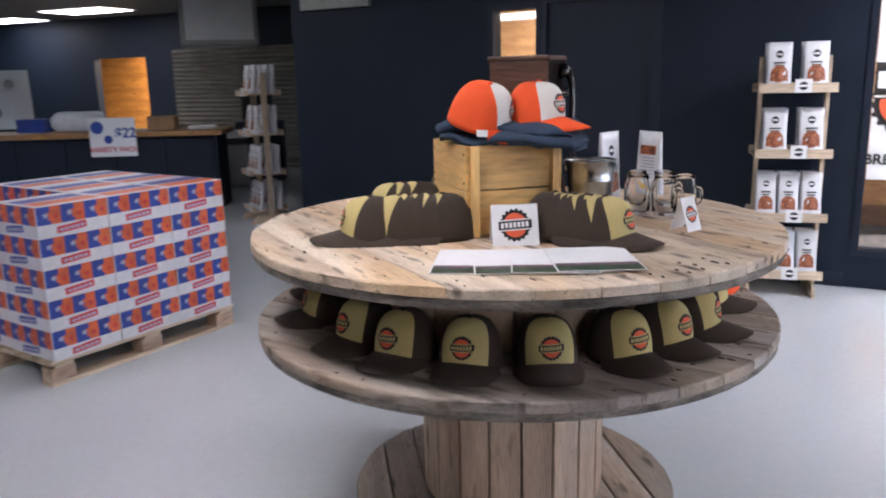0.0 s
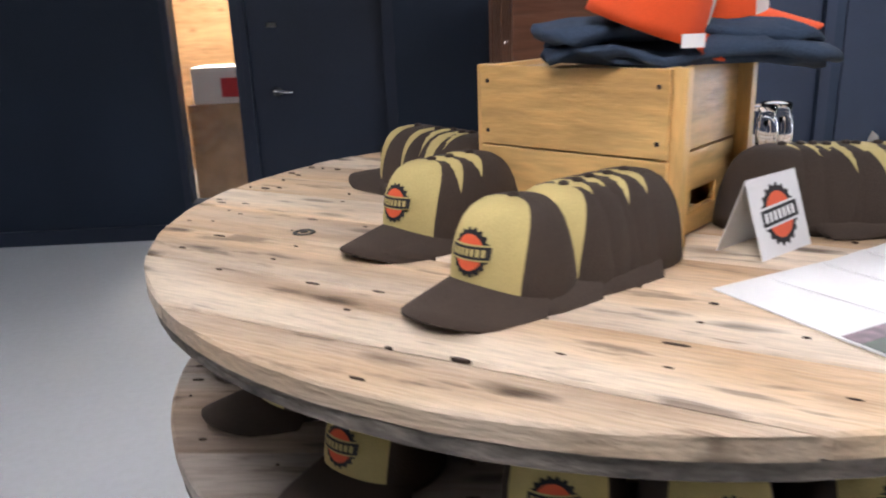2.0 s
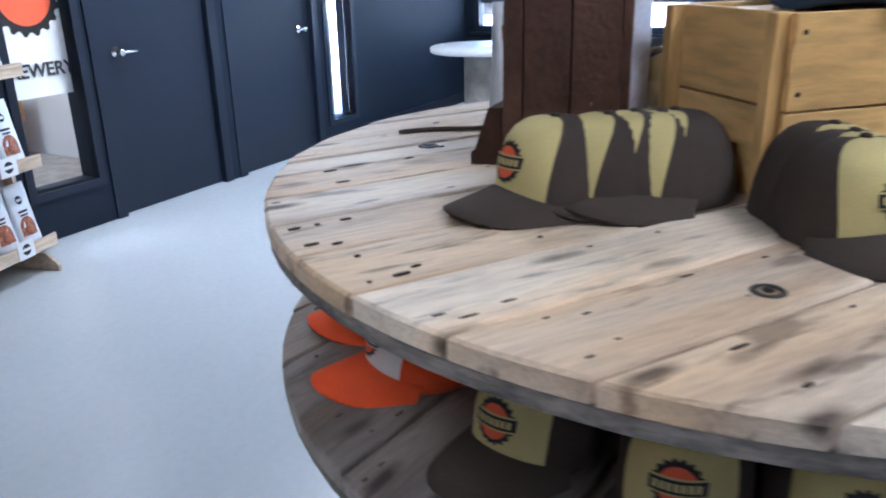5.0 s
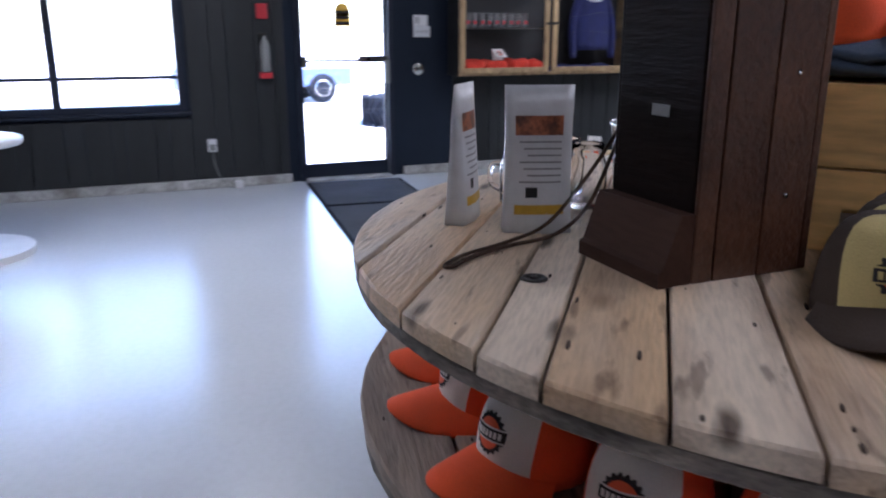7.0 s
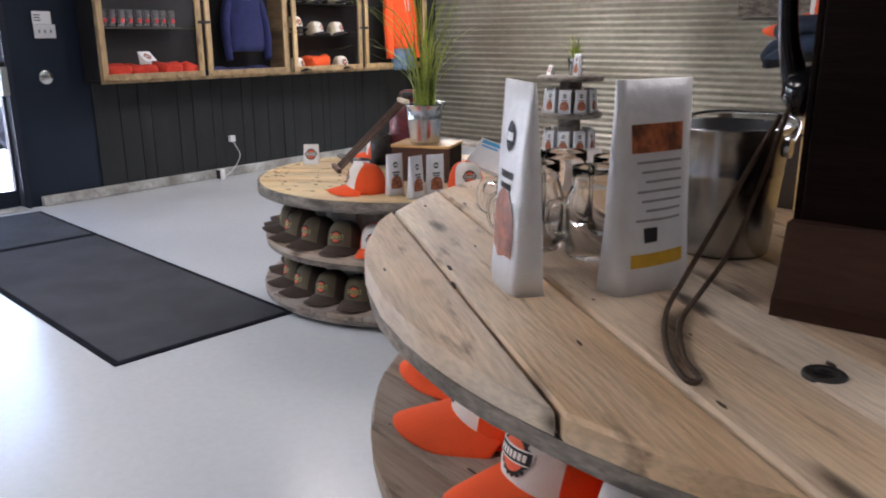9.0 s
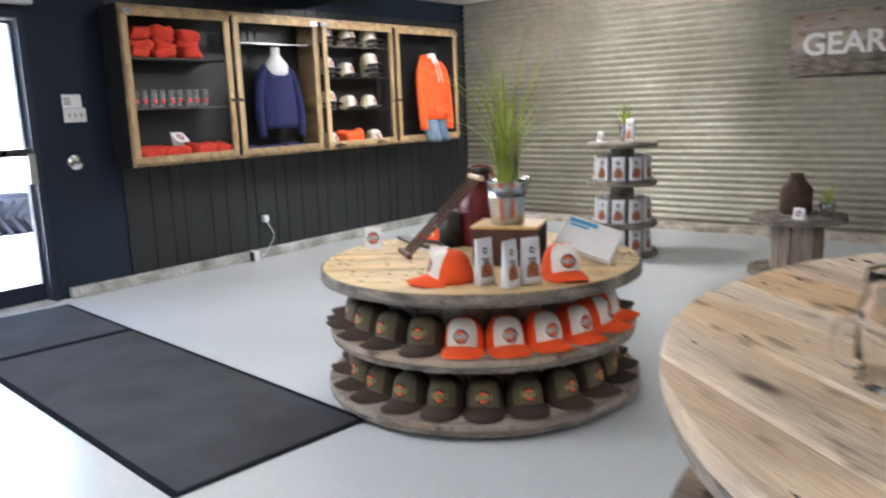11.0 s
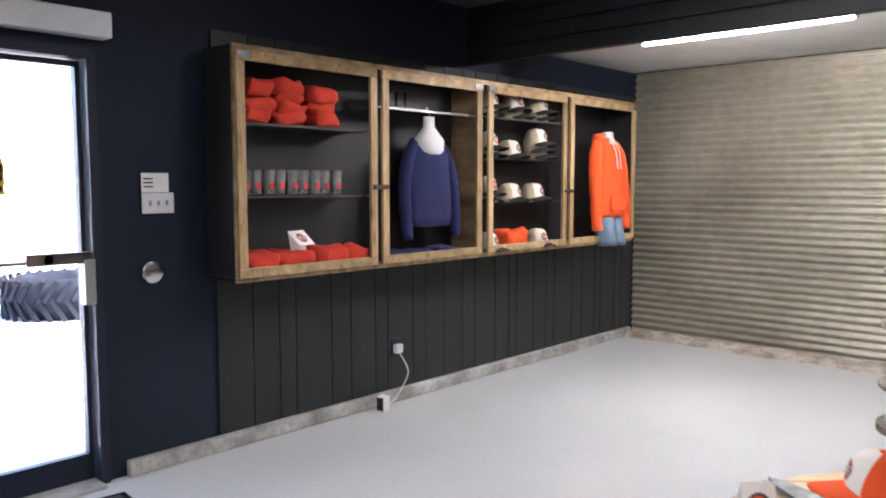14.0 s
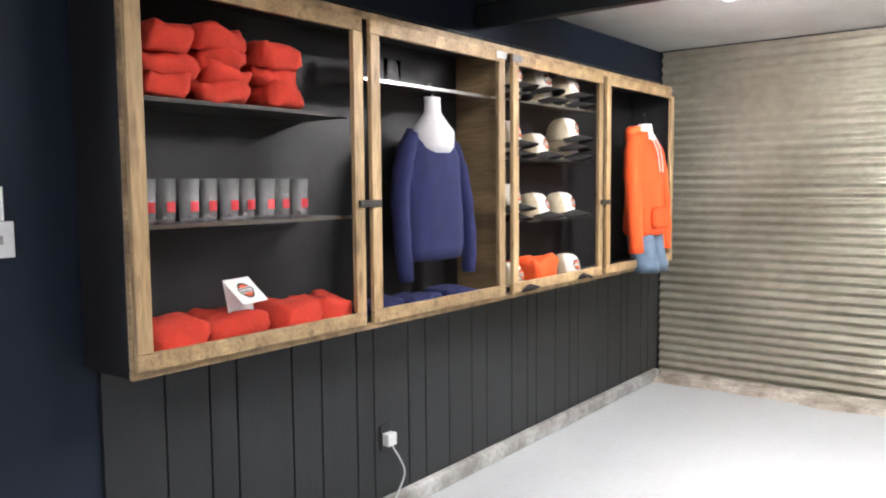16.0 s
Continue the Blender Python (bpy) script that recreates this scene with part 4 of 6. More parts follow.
CR = pose(-0.032, -0.073, TOP, 0, 0, 39.5)
cr = thing("pine_crate", "varnished pine crate with boarded sides and hand slots", "crate", m=CR)
HW, HL = 0.155, 0.176
for sx in (-1, 1):
    for z, h in ((0.070, 0.136), (0.2085, 0.135)):
        ob = part("side_board", boxes((-HL, HL, -0.006, 0.006, -h / 2, h / 2), bev=0.002), PINE, cr)
        ob.matrix_basis = pose(sx * (HW - 0.006), 0, z, 0, 0, 90)
for sy in (-1, 1):
    y = sy * 0.165
    part("end_board", boxes((-HW + 0.0125, HW - 0.0125, y - 0.006, y + 0.006, 0.143, 0.276), bev=0.002), PINE, cr)
    part("end_board", boxes((-HW + 0.0125, HW - 0.0125, y - 0.006, y + 0.006, 0.076, 0.139), (-HW + 0.0125, -0.05, y - 0.006, y + 0.006, 0.040, 0.076), (0.05, HW - 0.0125, y - 0.006, y + 0.006, 0.040, 0.076), (-HW + 0.0125, HW - 0.0125, y - 0.006, y + 0.006, 0.003, 0.040)), PINE, cr, "end board with a hand slot")
    for sx in (-1, 1):
        ob = part("corner_post", boxes((0.002, 0.276, -0.014, 0.014, -0.011, 0.011), bev=0.002), PINE, cr)
        ob.matrix_basis = pose(sx * (HW - 0.027), sy * 0.182, 0, 0, -90, 0)
part("inner_board", boxes((-HW + 0.013, HW - 0.013, -0.158, 0.158, 0.256, 0.268)), PINE, cr)
for sx in (-1, 1):
    for yy in (-0.160, 0.160):
        for zz in (0.03, 0.11, 0.165, 0.25):
            part("screw", lathe([(0.004, 0), (0.004, 0.0015), (0.0, 0.002)], 8, m=pose(sx * HW, yy, zz, 0, sx * 90)), NAIL, cr)

je = thing("folded_jeans", "stack of folded dark blue denim draped over the crate", "jeans", m=pose(0.048, -0.135, TOP + 0.278, 0, 0, -4))
for k, (dx, dy) in enumerate(((0.0, 0.0), (0.016, -0.012), (-0.012, 0.008))):
    bm = cloth(bmesh.new(), -0.215 + dx, 0.225 + dx, -0.13 + dy, 0.13 + dy, 0.018 * k, 0.018 * k + 0.028, k, 0.022, 22)
    for v in bm.verts:
        v.co.z -= 2.0 * max(0.0, v.co.x - 0.10) ** 2 + 1.6 * max(0.0, -0.06 - v.co.y) ** 2
    part("folded_layer", bm, DENIM, je, "", True)
part("tag", boxes((-0.05, -0.015, -0.152, -0.149, 0.025, 0.045)), PAPER, je)
CAP_O.matrix_basis = pose(0.110, -0.110, TOP + 0.325, 0, 5, -16)
cap(CAP_O, -0.040, -0.200, TOP + 0.332, 14, 16, 14)

sg = thing("tent_card", "folded white tent card with a gear badge", "card", "tent cards", pose(0.118, -0.33, TOP, 0, 0, 28))


def tent_card(root, w, h, s):
    bm = bmesh.new()
    q = 0.34 * h
    for y0, y1 in ((-q, 0.0), (q, 0.0)):
        a = [bm.verts.new((x, y, z)) for x, y, z in ((-w / 2, y0, 0), (w / 2, y0, 0), (w / 2, y1, h), (-w / 2, y1, h))]
        o = 0.0012 * (1 if y0 < 0 else -1)
        b = [bm.verts.new(v.co + Vector((0, o, 0))) for v in a]
        bm.faces.new(a)
        bm.faces.new(b[::-1])
        for i in range(4):
            bm.faces.new((a[i], a[(i + 1) % 4], b[(i + 1) % 4], b[i]))
    part("card", bm, PAPER, root)
    bm = bmesh.new()
    emblem(bm, lambda a, b, lift: Vector((a, -q + q * (b + h * 0.5) / h - 0.0008 - lift * 0.4, h * 0.5 + b)), s, None)
    part("badge", bm, [INK, ORANGE_INK, PAPER], root, "black and orange gear badge")


tent_card(sg, 0.135, 0.115, 0.046)
sg2 = thing("tent_card", "small white tent card with a gear badge", "card", "tent cards", pose(0.56, 0.02, TOP, 0, 0, 62))
tent_card(sg2, 0.07, 0.10, 0.026)

lf = thing("leaflet_row", "overlapping white leaflets with green photo edges", "leaflets", m=pose(0.20, -0.545, TOP, 0, 0, 21))
for k in range(4):
    L = part("leaflet", boxes((-0.22 + 0.10 * k, 0.0 + 0.10 * k, -0.14 - 0.004 * k, 0.13 - 0.006 * k, 0.0012 + 0.0022 * k, 0.0030 + 0.0022 * k)), PAPER, lf)
    L.matrix_basis = pose(0, 0, 0, 0, 0, (-4, 2, -2, 3)[k])
    x0 = -0.22 + 0.10 * k
    part("photo_strip", boxes((x0 + 0.004, x0 + 0.216, -0.137 - 0.004 * k, -0.085 - 0.004 * k, 0.0031 + 0.0022 * k, 0.0035 + 0.0022 * k)), GREEN_INK, L, "dark green photo strip")
    part("photo_strip", boxes((x0 + 0.004, x0 + 0.216, -0.0845 - 0.004 * k, -0.06 - 0.004 * k, 0.0031 + 0.0022 * k, 0.0035 + 0.0022 * k)), PURPLE_INK, L, "mauve photo strip")

# old wall telephone in a tall wooden case
ph = thing("telephone_case", "tall dark stained wooden telephone case with a sloped foot, front and right side shade-darkened", "telephone", m=pose(-0.04, 0.322, TOP))
part("back_board", boxes((-0.105, 0.105, -0.12, -0.104, 0.0, 0.525), bev=0.003), MIDWOOD, ph)
# left side keeps the reddish wood; right side and front carry painted shade
for y0, y1 in ((-0.103, -0.022), (-0.019, 0.062), (0.065, 0.100)):
    for sx in (-1, 1):
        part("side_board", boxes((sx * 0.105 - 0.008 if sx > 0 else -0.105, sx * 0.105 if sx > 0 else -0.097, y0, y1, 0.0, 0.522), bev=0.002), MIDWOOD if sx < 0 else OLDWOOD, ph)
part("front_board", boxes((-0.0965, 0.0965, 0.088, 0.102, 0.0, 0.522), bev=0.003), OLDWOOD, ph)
part("top_board", boxes((-0.112, 0.112, -0.125, 0.11, 0.5255, 0.543), bev=0.004), MIDWOOD, ph)
bm = bmesh.new()
pr = [(0.103, 0.0), (0.160, 0.0), (0.160, 0.022), (0.152, 0.028), (0.126, 0.105), (0.103, 0.105)]
a = [bm.verts.new((-0.104, y, z)) for y, z in pr]
b = [bm.verts.new((0.104, y, z)) for y, z in pr]
bm.faces.new(a)
bm.faces.new(b[::-1])
for i in range(6):
    bm.faces.new((a[i], a[(i + 1) % 6], b[(i + 1) % 6], b[i]))
part("foot", bm, FOOTWOOD, ph, "sloped writing shelf foot")
part("plate", boxes((-0.03, 0.01, 0.1025, 0.104, 0.235, 0.252)), GREY_BOX, ph, "small worn metal plate")
for zz in (0.12, 0.3, 0.44):
    part("screw", lathe([(0.004, 0), (0.004, 0.002), (0, 0.003)], 8, m=pose(-0.105, -0.06, zz, 0, -90)), CHROME, ph)
hs = part("handset", tube(curve_points([(0.135, 0.03, 0.25), (0.150, 0.035, 0.31), (0.155, 0.04, 0.38), (0.150, 0.045, 0.44), (0.135, 0.05, 0.49)], 14), 0.013, 10, taper=[1.3, 1.2, 1.1, 1, 0.95, .9, .9, .9, .9, .95, 1, 1.1, 1.2, 1.3, 1.3]), BAKELITE, ph, "glossy black telephone handset", True)
part("ear_cup", lathe([(0.0, 0.0), (0.03, 0.0), (0.034, 0.012), (0.02, 0.035), (0.0, 0.04)], 16, m=pose(0.112, 0.03, 0.245, 0, 70)), BAKELITE, hs, "", True)
part("ear_cup", lathe([(0.0, 0.0), (0.028, 0.0), (0.03, 0.012), (0.018, 0.03), (0.0, 0.034)], 16, m=pose(0.108, 0.05, 0.49, 0, 100)), BAKELITE, hs, "", True)
part("hook", tube(curve_points([(0.10, 0.04, 0.42), (0.12, 0.04, 0.415), (0.135, 0.055, 0.43)], 8), 0.005, 8), CHROME, ph, "", True)
part("cord", tube(curve_points([(0.135, 0.05, 0.235), (0.150, 0.075, 0.15), (0.170, 0.105, 0.06), (0.185, 0.16, 0.012), (0.17, 0.26, 0.006), (0.13, 0.35, 0.005), (0.098, 0.39, 0.005), (0.108, 0.40, 0.005), (0.15, 0.345, 0.006), (0.195, 0.24, 0.007), (0.205, 0.16, 0.03), (0.18, 0.095, 0.12), (0.145, 0.05, 0.22)], 48), 0.0035, 6), CORD, ph, "brown cloth covered cord loop", True)


def pouch(name, label, x, y, z, heading, h=0.27, w=0.127, d=0.07, group="white pouches", lean=0.0, detail=True):
    """Stand-up pouch; its front faces local -y."""
    p = thing(name, label, "pouch", group, pose(x, y, z, lean, 0, heading))
    nu, nv = 8, 8

    def face(a, b, side):
        u, v = a / (w / 2), b / h
        t = (d / 2) * (1 - v) ** 0.8 * (1 - 0.35 * u * u) + 0.0015
        wob = 0.002 * noise.noise(Vector((a * 40 + x * 9, b * 25 + y * 7, side)))
        return Vector((a * (1 - 0.06 * math.sin(math.pi * v)), side * (t + wob), b))
    bm = bmesh.new()
    g = {}
    for s in (-1, 1):
        for i in range(nu + 1):
            for j in range(nv + 1):
                g[s, i, j] = bm.verts.new(face(-w / 2 + w * i / nu, h * j / nv, s))
        for i in range(nu):
            for j in range(nv):
                bm.faces.new((g[s, i, j], g[s, i + 1, j], g[s, i + 1, j + 1], g[s, i, j + 1]))
    for j in range(nv):
        for i in (0, nu):
            bm.faces.new((g[-1, i, j], g[-1, i, j + 1], g[1, i, j + 1], g[1, i, j]))
    for i in range(nu):
        bm.faces.new((g[-1, i, 0], g[1, i, 0], g[1, i + 1, 0], g[-1, i + 1, 0]))
        bm.faces.new((g[-1, i, nv], g[1, i, nv], g[1, i + 1, nv], g[-1, i + 1, nv]))
    part("film", bm, BAG, p, "", True)
    bm = bmesh.new()
    f = lambda a, b, lift=0.0: face(a, b, -1) + Vector((0, -0.0012 - lift, 0))
    disc_patch(bm, f, 0, h * 0.74, w * 0.16, 14, 0)
    strip_patch(bm, f, -w * 0.24, w * 0.24, h * 0.54, h * 0.575, 0)
    strip_patch(bm, f, -w * 0.20, w * 0.20, h * 0.485, h * 0.515, 0)
    strip_patch(bm, lambda a, b: f(a, b, 0.0006), -w * 0.12, w * 0.12, h * 0.72, h * 0.76, 1)
    part("badge_print", bm, [INK, BAG], p, "dark round badge and lettering bars")
    bm = bmesh.new()
    disc_patch(bm, lambda a, b: f(a, b, 0.0004), 0, h * 0.32, w * 0.36, 16, 0)
    strip_patch(bm, f, -w * 0.36, w * 0.36, h * 0.17, h * 0.29, 0)
    part("food_photo", bm, FOOD, p, "brown and red food photo")
    if detail:
        bm = bmesh.new()
        f2 = lambda a, b, lift=0.0: face(a, b, 1) + Vector((0, 0.0012 + lift, 0))
        strip_patch(bm, f2, -w * 0.36, w * 0.36, h * 0.67, h * 0.80, 0)
        for k in range(7):
            strip_patch(bm, f2, -w * 0.34, w * (0.3 - 0.06 * (k % 3)), h * (0.62 - 0.045 * k), h * (0.632 - 0.045 * k), 1)
        strip_patch(bm, f2, w * 0.02, w * 0.2, h * 0.25, h * 0.32, 3)
        strip_patch(bm, f2, -w * 0.38, w * 0.36, h * 0.135, h * 0.20, 2)
        part("back_print", bm, [FOOD, GREY_INK, YELLOW_INK, INK], p, "photo strip and fine print")
    return p


pouch("product_pouch", "white stand-up pouch with a food photo", 0.364, 0.560, TOP, 140, 0.262, 0.122, 0.052)
pouch("product_pouch", "white stand-up pouch showing its printed back", 0.226, 0.474, TOP, 70, 0.265, 0.125, 0.052)


def lathe_thing(name, prof, material, label, category, group, x, y, z, n=24):
    return solo(name, lathe(prof, n), material, label, category, group, smooth=True, m=pose(x, y, z))


def jar(x, y, z, s=1.0):
    j = thing("mason_jar", "clear glass handled drinking jar", "jar", "glass jars", pose(x, y, z, 0, 0, 40))
    pr = [(0.0, 0.004), (0.036, 0.0), (0.042, 0.008), (0.043, 0.085), (0.036, 0.105), (0.034, 0.108), (0.036, 0.112), (0.034, 0.117), (0.036, 0.121), (0.035, 0.134), (0.032, 0.134), (0.031, 0.108), (0.039, 0.084), (0.039, 0.012), (0.0, 0.009)]
    part("glass_body", lathe([(r * s, q * s) for r, q in pr], 20), CLEAR, j, "", True)
    part("handle", tube(curve_points([(0.041 * s, 0, 0.085 * s), (0.066 * s, 0, 0.078 * s), (0.066 * s, 0, 0.04 * s), (0.041 * s, 0, 0.028 * s)], 10), 0.006 * s, 8), CLEAR, j, "", True)
    return j


for x, y in ((0.44, 0.395), (0.345, 0.385), (0.52, 0.31), (0.46, 0.275), (0.37, 0.275)):
    jar(x, y, TOP)


def bucket(name, label, x, y, z, r, h, mt=STEEL, group="steel buckets"):
    b = thing(name, label, "bucket", group, pose(x, y, z))
    part("body", lathe([(0.0, 0.006), (r * 0.78, 0.004), (r * 0.80, 0.0), (r * 0.82, 0.006), (r * 0.93, h * 0.62), (r * 0.945, h * 0.64), (r * 0.93, h * 0.66), (r, h - 0.008), (r * 1.035, h - 0.004), (r * 1.03, h), (r * 0.985, h - 0.002), (r * 0.80, 0.012), (0.0, 0.012)], 32), mt, b, "", True)
    for s in (-1, 1):
        part("ear", lathe([(0.0, 0.0), (0.014, 0.0), (0.014, 0.006), (0.0, 0.008)], 10, m=pose(s * r * 0.97, 0, h - 0.03, 0, s * 90)), mt, b)
    part("bail", tube(curve_points([(-r * 1.03, 0, h - 0.03), (-r * 0.9, -r * 0.75, h + 0.004), (0, -r * 1.09, h + 0.008), (r * 0.9, -r * 0.75, h + 0.004), (r * 1.03, 0, h - 0.03)], 20), 0.003, 6), mt, b, "", True)
    return b


bucket("steel_bucket", "shiny galvanised steel bucket with a dark badge", 0.215, 0.225, TOP, 0.085, 0.19)

# ---- things on the second reel ----
YT = Y2 - 0.07
Z2 = 0.626
cb = thing("stained_crate", "small dark stained wooden box with an open end", "crate", m=pose(X2 - 0.20, YT + 0.10, Z2, 0, 0, 22))
part("end_board", boxes((-0.15, 0.15, 0.105, 0.12, 0.0, 0.17), bev=0.002), MIDWOOD, cb)
part("end_board", boxes((-0.15, 0.15, -0.12, -0.105, 0.0, 0.17), bev=0.002), MIDWOOD, cb)
part("side_board", boxes((-0.15, -0.135, -0.104, 0.104, 0.0, 0.17)), OLDWOOD, cb)
part("side_board", boxes((0.135, 0.15, -0.104, 0.104, 0.0, 0.17)), OLDWOOD, cb)
part("lid_board", boxes((-0.155, 0.155, -0.125, 0.125, 0.171, 0.184), bev=0.002), PINE, cb)


def grass_pot(name, label, x, y, z, r, h, n, length, seed):
    b = bucket(name, label, x, y, z, r, h, group="planted buckets")
    part("soil", lathe([(0.0, h - 0.022), (r * 0.9, h - 0.02), (r * 0.9, h - 0.03), (0.0, h - 0.03)], 20), SOIL, b)
    q = random.Random(seed)
    bm = bmesh.new()
    for k in range(n):
        a, rad = q.uniform(0, 6.283), r * 0.55 * math.sqrt(q.random())
        base = Vector((rad * math.cos(a), rad * math.sin(a), h - 0.022))
        az = a + q.uniform(-0.9, 0.9)
        L = length * q.uniform(0.55, 1.1)
        out = Vector((math.cos(az), math.sin(az), 0))
        lean = q.uniform(0.10, 0.65) if q.random() < 0.5 else q.uniform(0.65, 1.35)
        side = Vector((-out.y, out.x, 0))
        wd = q.uniform(0.0035, 0.0065)
        prev = None
        for i in range(8):
            s = i / 7
            p = base + out * (L * lean * s * s) + Vector((0, 0, L * (s - 0.45 * lean * s ** 3)))
            w = wd * (1 - s) ** 0.6 + 0.0004
            cur = (bm.verts.new(p - side * w), bm.verts.new(p + side * w), bm.verts.new(p + out * w * 0.4))
            if prev:
                bm.faces.new((prev[0], prev[2], cur[2], cur[0]))
                bm.faces.new((prev[2], prev[1], cur[1], cur[2]))
            prev = cur
    part("grass_tuft", bm, LEAF, b, "long arching green grass blades", True)
    return b


grass_pot("planted_bucket", "tall green grass in a galvanised bucket", X2 - 0.20, YT + 0.12, Z2 + 0.185, 0.093, 0.195, 48, 0.80, 4)
rc = thing("red_milk_can", "worn dark red metal can with a capped neck", "can", m=pose(X2 + 0.20, YT - 0.23, Z2))
part("body", lathe([(0.0, 0.0), (0.115, 0.0), (0.12, 0.012), (0.12, 0.27), (0.108, 0.30), (0.06, 0.325), (0.045, 0.335), (0.045, 0.365), (0.0, 0.367)], 28), RED_CAN, rc, "", True)
part("cap", lathe([(0.0, 0.368), (0.05, 0.368), (0.055, 0.38), (0.05, 0.40), (0.0, 0.403)], 20), IRON, rc, "", True)
part("grip", tube(curve_points([(-0.09, 0, 0.315), (-0.06, 0, 0.40), (0.06, 0, 0.40), (0.09, 0, 0.315)], 14), 0.008, 8), RED_CAN, rc, "", True)
part("rib", lathe([(0.1205, 0.17), (0.1255, 0.176), (0.1205, 0.182)], 28), RED_CAN, rc, "", True)
dk = thing("dark_canister", "dark brown open metal canister", "canister", m=pose(X2 + 0.31, YT - 0.10, Z2))
part("body", lathe([(0.0, 0.004), (0.062, 0.0), (0.065, 0.17), (0.061, 0.17), (0.058, 0.01), (0.0, 0.01)], 24), IRON, dk, "", True)

hf = thing("hay_hook_frame", "old dark wooden ladder-like tool frame leaning on a can", "tool", m=pose(X2 + 0.30, YT + 0.174, Z2 + 0.012, 0, 0, 235))
for o in (-0.062, 0.0, 0.062):
    part("bar", tube([(-0.06, o, 0.0), (0.31, o, 0.352)], 0.0085, 6), MIDWOOD, hf)
part("crossbar", boxes((-0.082, -0.058, -0.105, 0.105, -0.011, 0.013), bev=0.004), MIDWOOD, hf, "wooden cross bar")
part("crossbar", boxes((0.298, 0.324, -0.095, 0.095, 0.342, 0.366), bev=0.004), PALE, hf, "pale worn wooden cross bar")


def blade_plate(L, w, t):
    """A flat pointed blade along x with a thick spine."""
    bm = bmesh.new()
    edge = [(0.0, -0.45), (0.12, -0.9), (0.45, -1.0), (0.8, -0.7), (1.0, 0.0), (0.8, 0.55), (0.45, 0.75), (0.1, 0.6), (0.0, 0.45)]
    lo = [bm.verts.new((L * u, w * v, 0.0)) for u, v in edge]
    hi = [bm.verts.new((L * u * 0.985, w * v * 0.86, t)) for u, v in edge]
    bm.faces.new(lo[::-1])
    bm.faces.new(hi)
    for i in range(len(edge)):
        j = (i + 1) % len(edge)
        bm.faces.new((lo[i], lo[j], hi[j], hi[i]))
    return bm


BLADE = mat("worn_grey_blade_steel", (0.20, 0.21, 0.22), 0.45, 0.6, 0.35, 14, 60, 0.2, dark=(0.05, 0.05, 0.05))
tl = thing("old_hand_shears", "worn grey hand shears with two broad blades", "tool", m=pose(X2 + 0.46, YT - 0.05, Z2 + 0.001, 0, 0, 158))
for k, (yy, turn) in enumerate(((0.03, 9), (-0.04, -10))):
    bl_ = part("blade", blade_plate(0.27, 0.050, 0.007), BLADE, tl)
    bl_.matrix_basis = pose(-0.02, yy, 0.009 * k, 0, 0, 180 + turn)
    part("grip", tube(curve_points([(-0.02, yy, 0.012), (0.06, yy * 1.5, 0.016), (0.15, yy * 1.2, 0.012)], 10), 0.010, 8), IRON, tl, "", True)
part("spring", tube(curve_points([(0.15, 0.036, 0.012), (0.185, 0.02, 0.012), (0.19, -0.02, 0.012), (0.15, -0.048, 0.012)], 12), 0.007, 8), IRON, tl, "", True)
solo("parts_card", boxes((-0.06, 0.06, -0.035, 0.035, 0.0, 0.004)), PAPER, "pale crumpled card lying on the table", "card", m=pose(X2 + 0.34, YT + 0.02, Z2, 0, 0, 25))
hk = solo("iron_sickle", tube(curve_points([(0, 0, 0.06), (0.06, 0.0, 0.115), (0.14, 0.0, 0.13), (0.22, 0.0, 0.10), (0.26, 0, 0.03)], 18), 0.007, 8), IRON, "curved dark iron hook tool", "tool", smooth=True, m=pose(X2 + 0.37, YT - 0.50, Z2, 0, 0, -60))
part("grip", tube([(0, 0, 0.06), (-0.01, 0, 0.0)], 0.011, 8), OLDWOOD, hk)
cap(CAP_O, X2 - 0.21, YT + 0.56, Z2, 50, 0)
cap(CAP_O, X2 - 0.545, YT + 0.23, Z2, 140, 0, 0)
cap(CAP_O, X2 + 0.44, YT - 0.24, Z2, 20, 0)
for (x, y), hd in (((-0.36, 0.53), 275), ((-0.48, 0.52), 288), ((-0.52, 0.43), 265)):
    pouch("product_pouch", "white stand-up pouch with a food photo", X2 + x, YT + y, Z2, hd - 20, 0.19, 0.085, 0.05, detail=False)
for (x, y), hd in (((0.64, 0.14), 219), ((-0.03, 0.41), 205)):
    tent_card(thing("tent_card", "small white tent card with a gear badge", "card", "tent cards", pose(X2 + x, YT + y, Z2, 0, 0, hd)), 0.085, 0.11, 0.032)
bk = thing("price_book", "open white booklet with blue print, propped up", "booklet", m=pose(X2 - 0.50, YT - 0.10, Z2 + 0.10, -42, 0, 30) @ pose(0, 0, 0, 0, 0, -24) @ Matrix.Diagonal((0.84, 0.84, 0.84, 1)))
part("page_block", boxes((-0.16, 0.16, -0.10, 0.115, 0.0, 0.022), bev=0.003), PAPER, bk)
part("cover", boxes((-0.165, 0.165, -0.105, 0.12, -0.006, -0.0005)), WHITE_PAINT, bk)
for k, (x0, x1, y0, y1) in enumerate(((-0.02, 0.14, -0.088, -0.06), (0.02, 0.13, -0.05, -0.036))):
    part("print", boxes((x0, x1, y0, y1, 0.0222, 0.0228)), SKY_INK, bk, "light blue print")
part("easel", boxes((-0.06, 0.06, -0.075, -0.06, -0.19, -0.006)), IRON, bk)

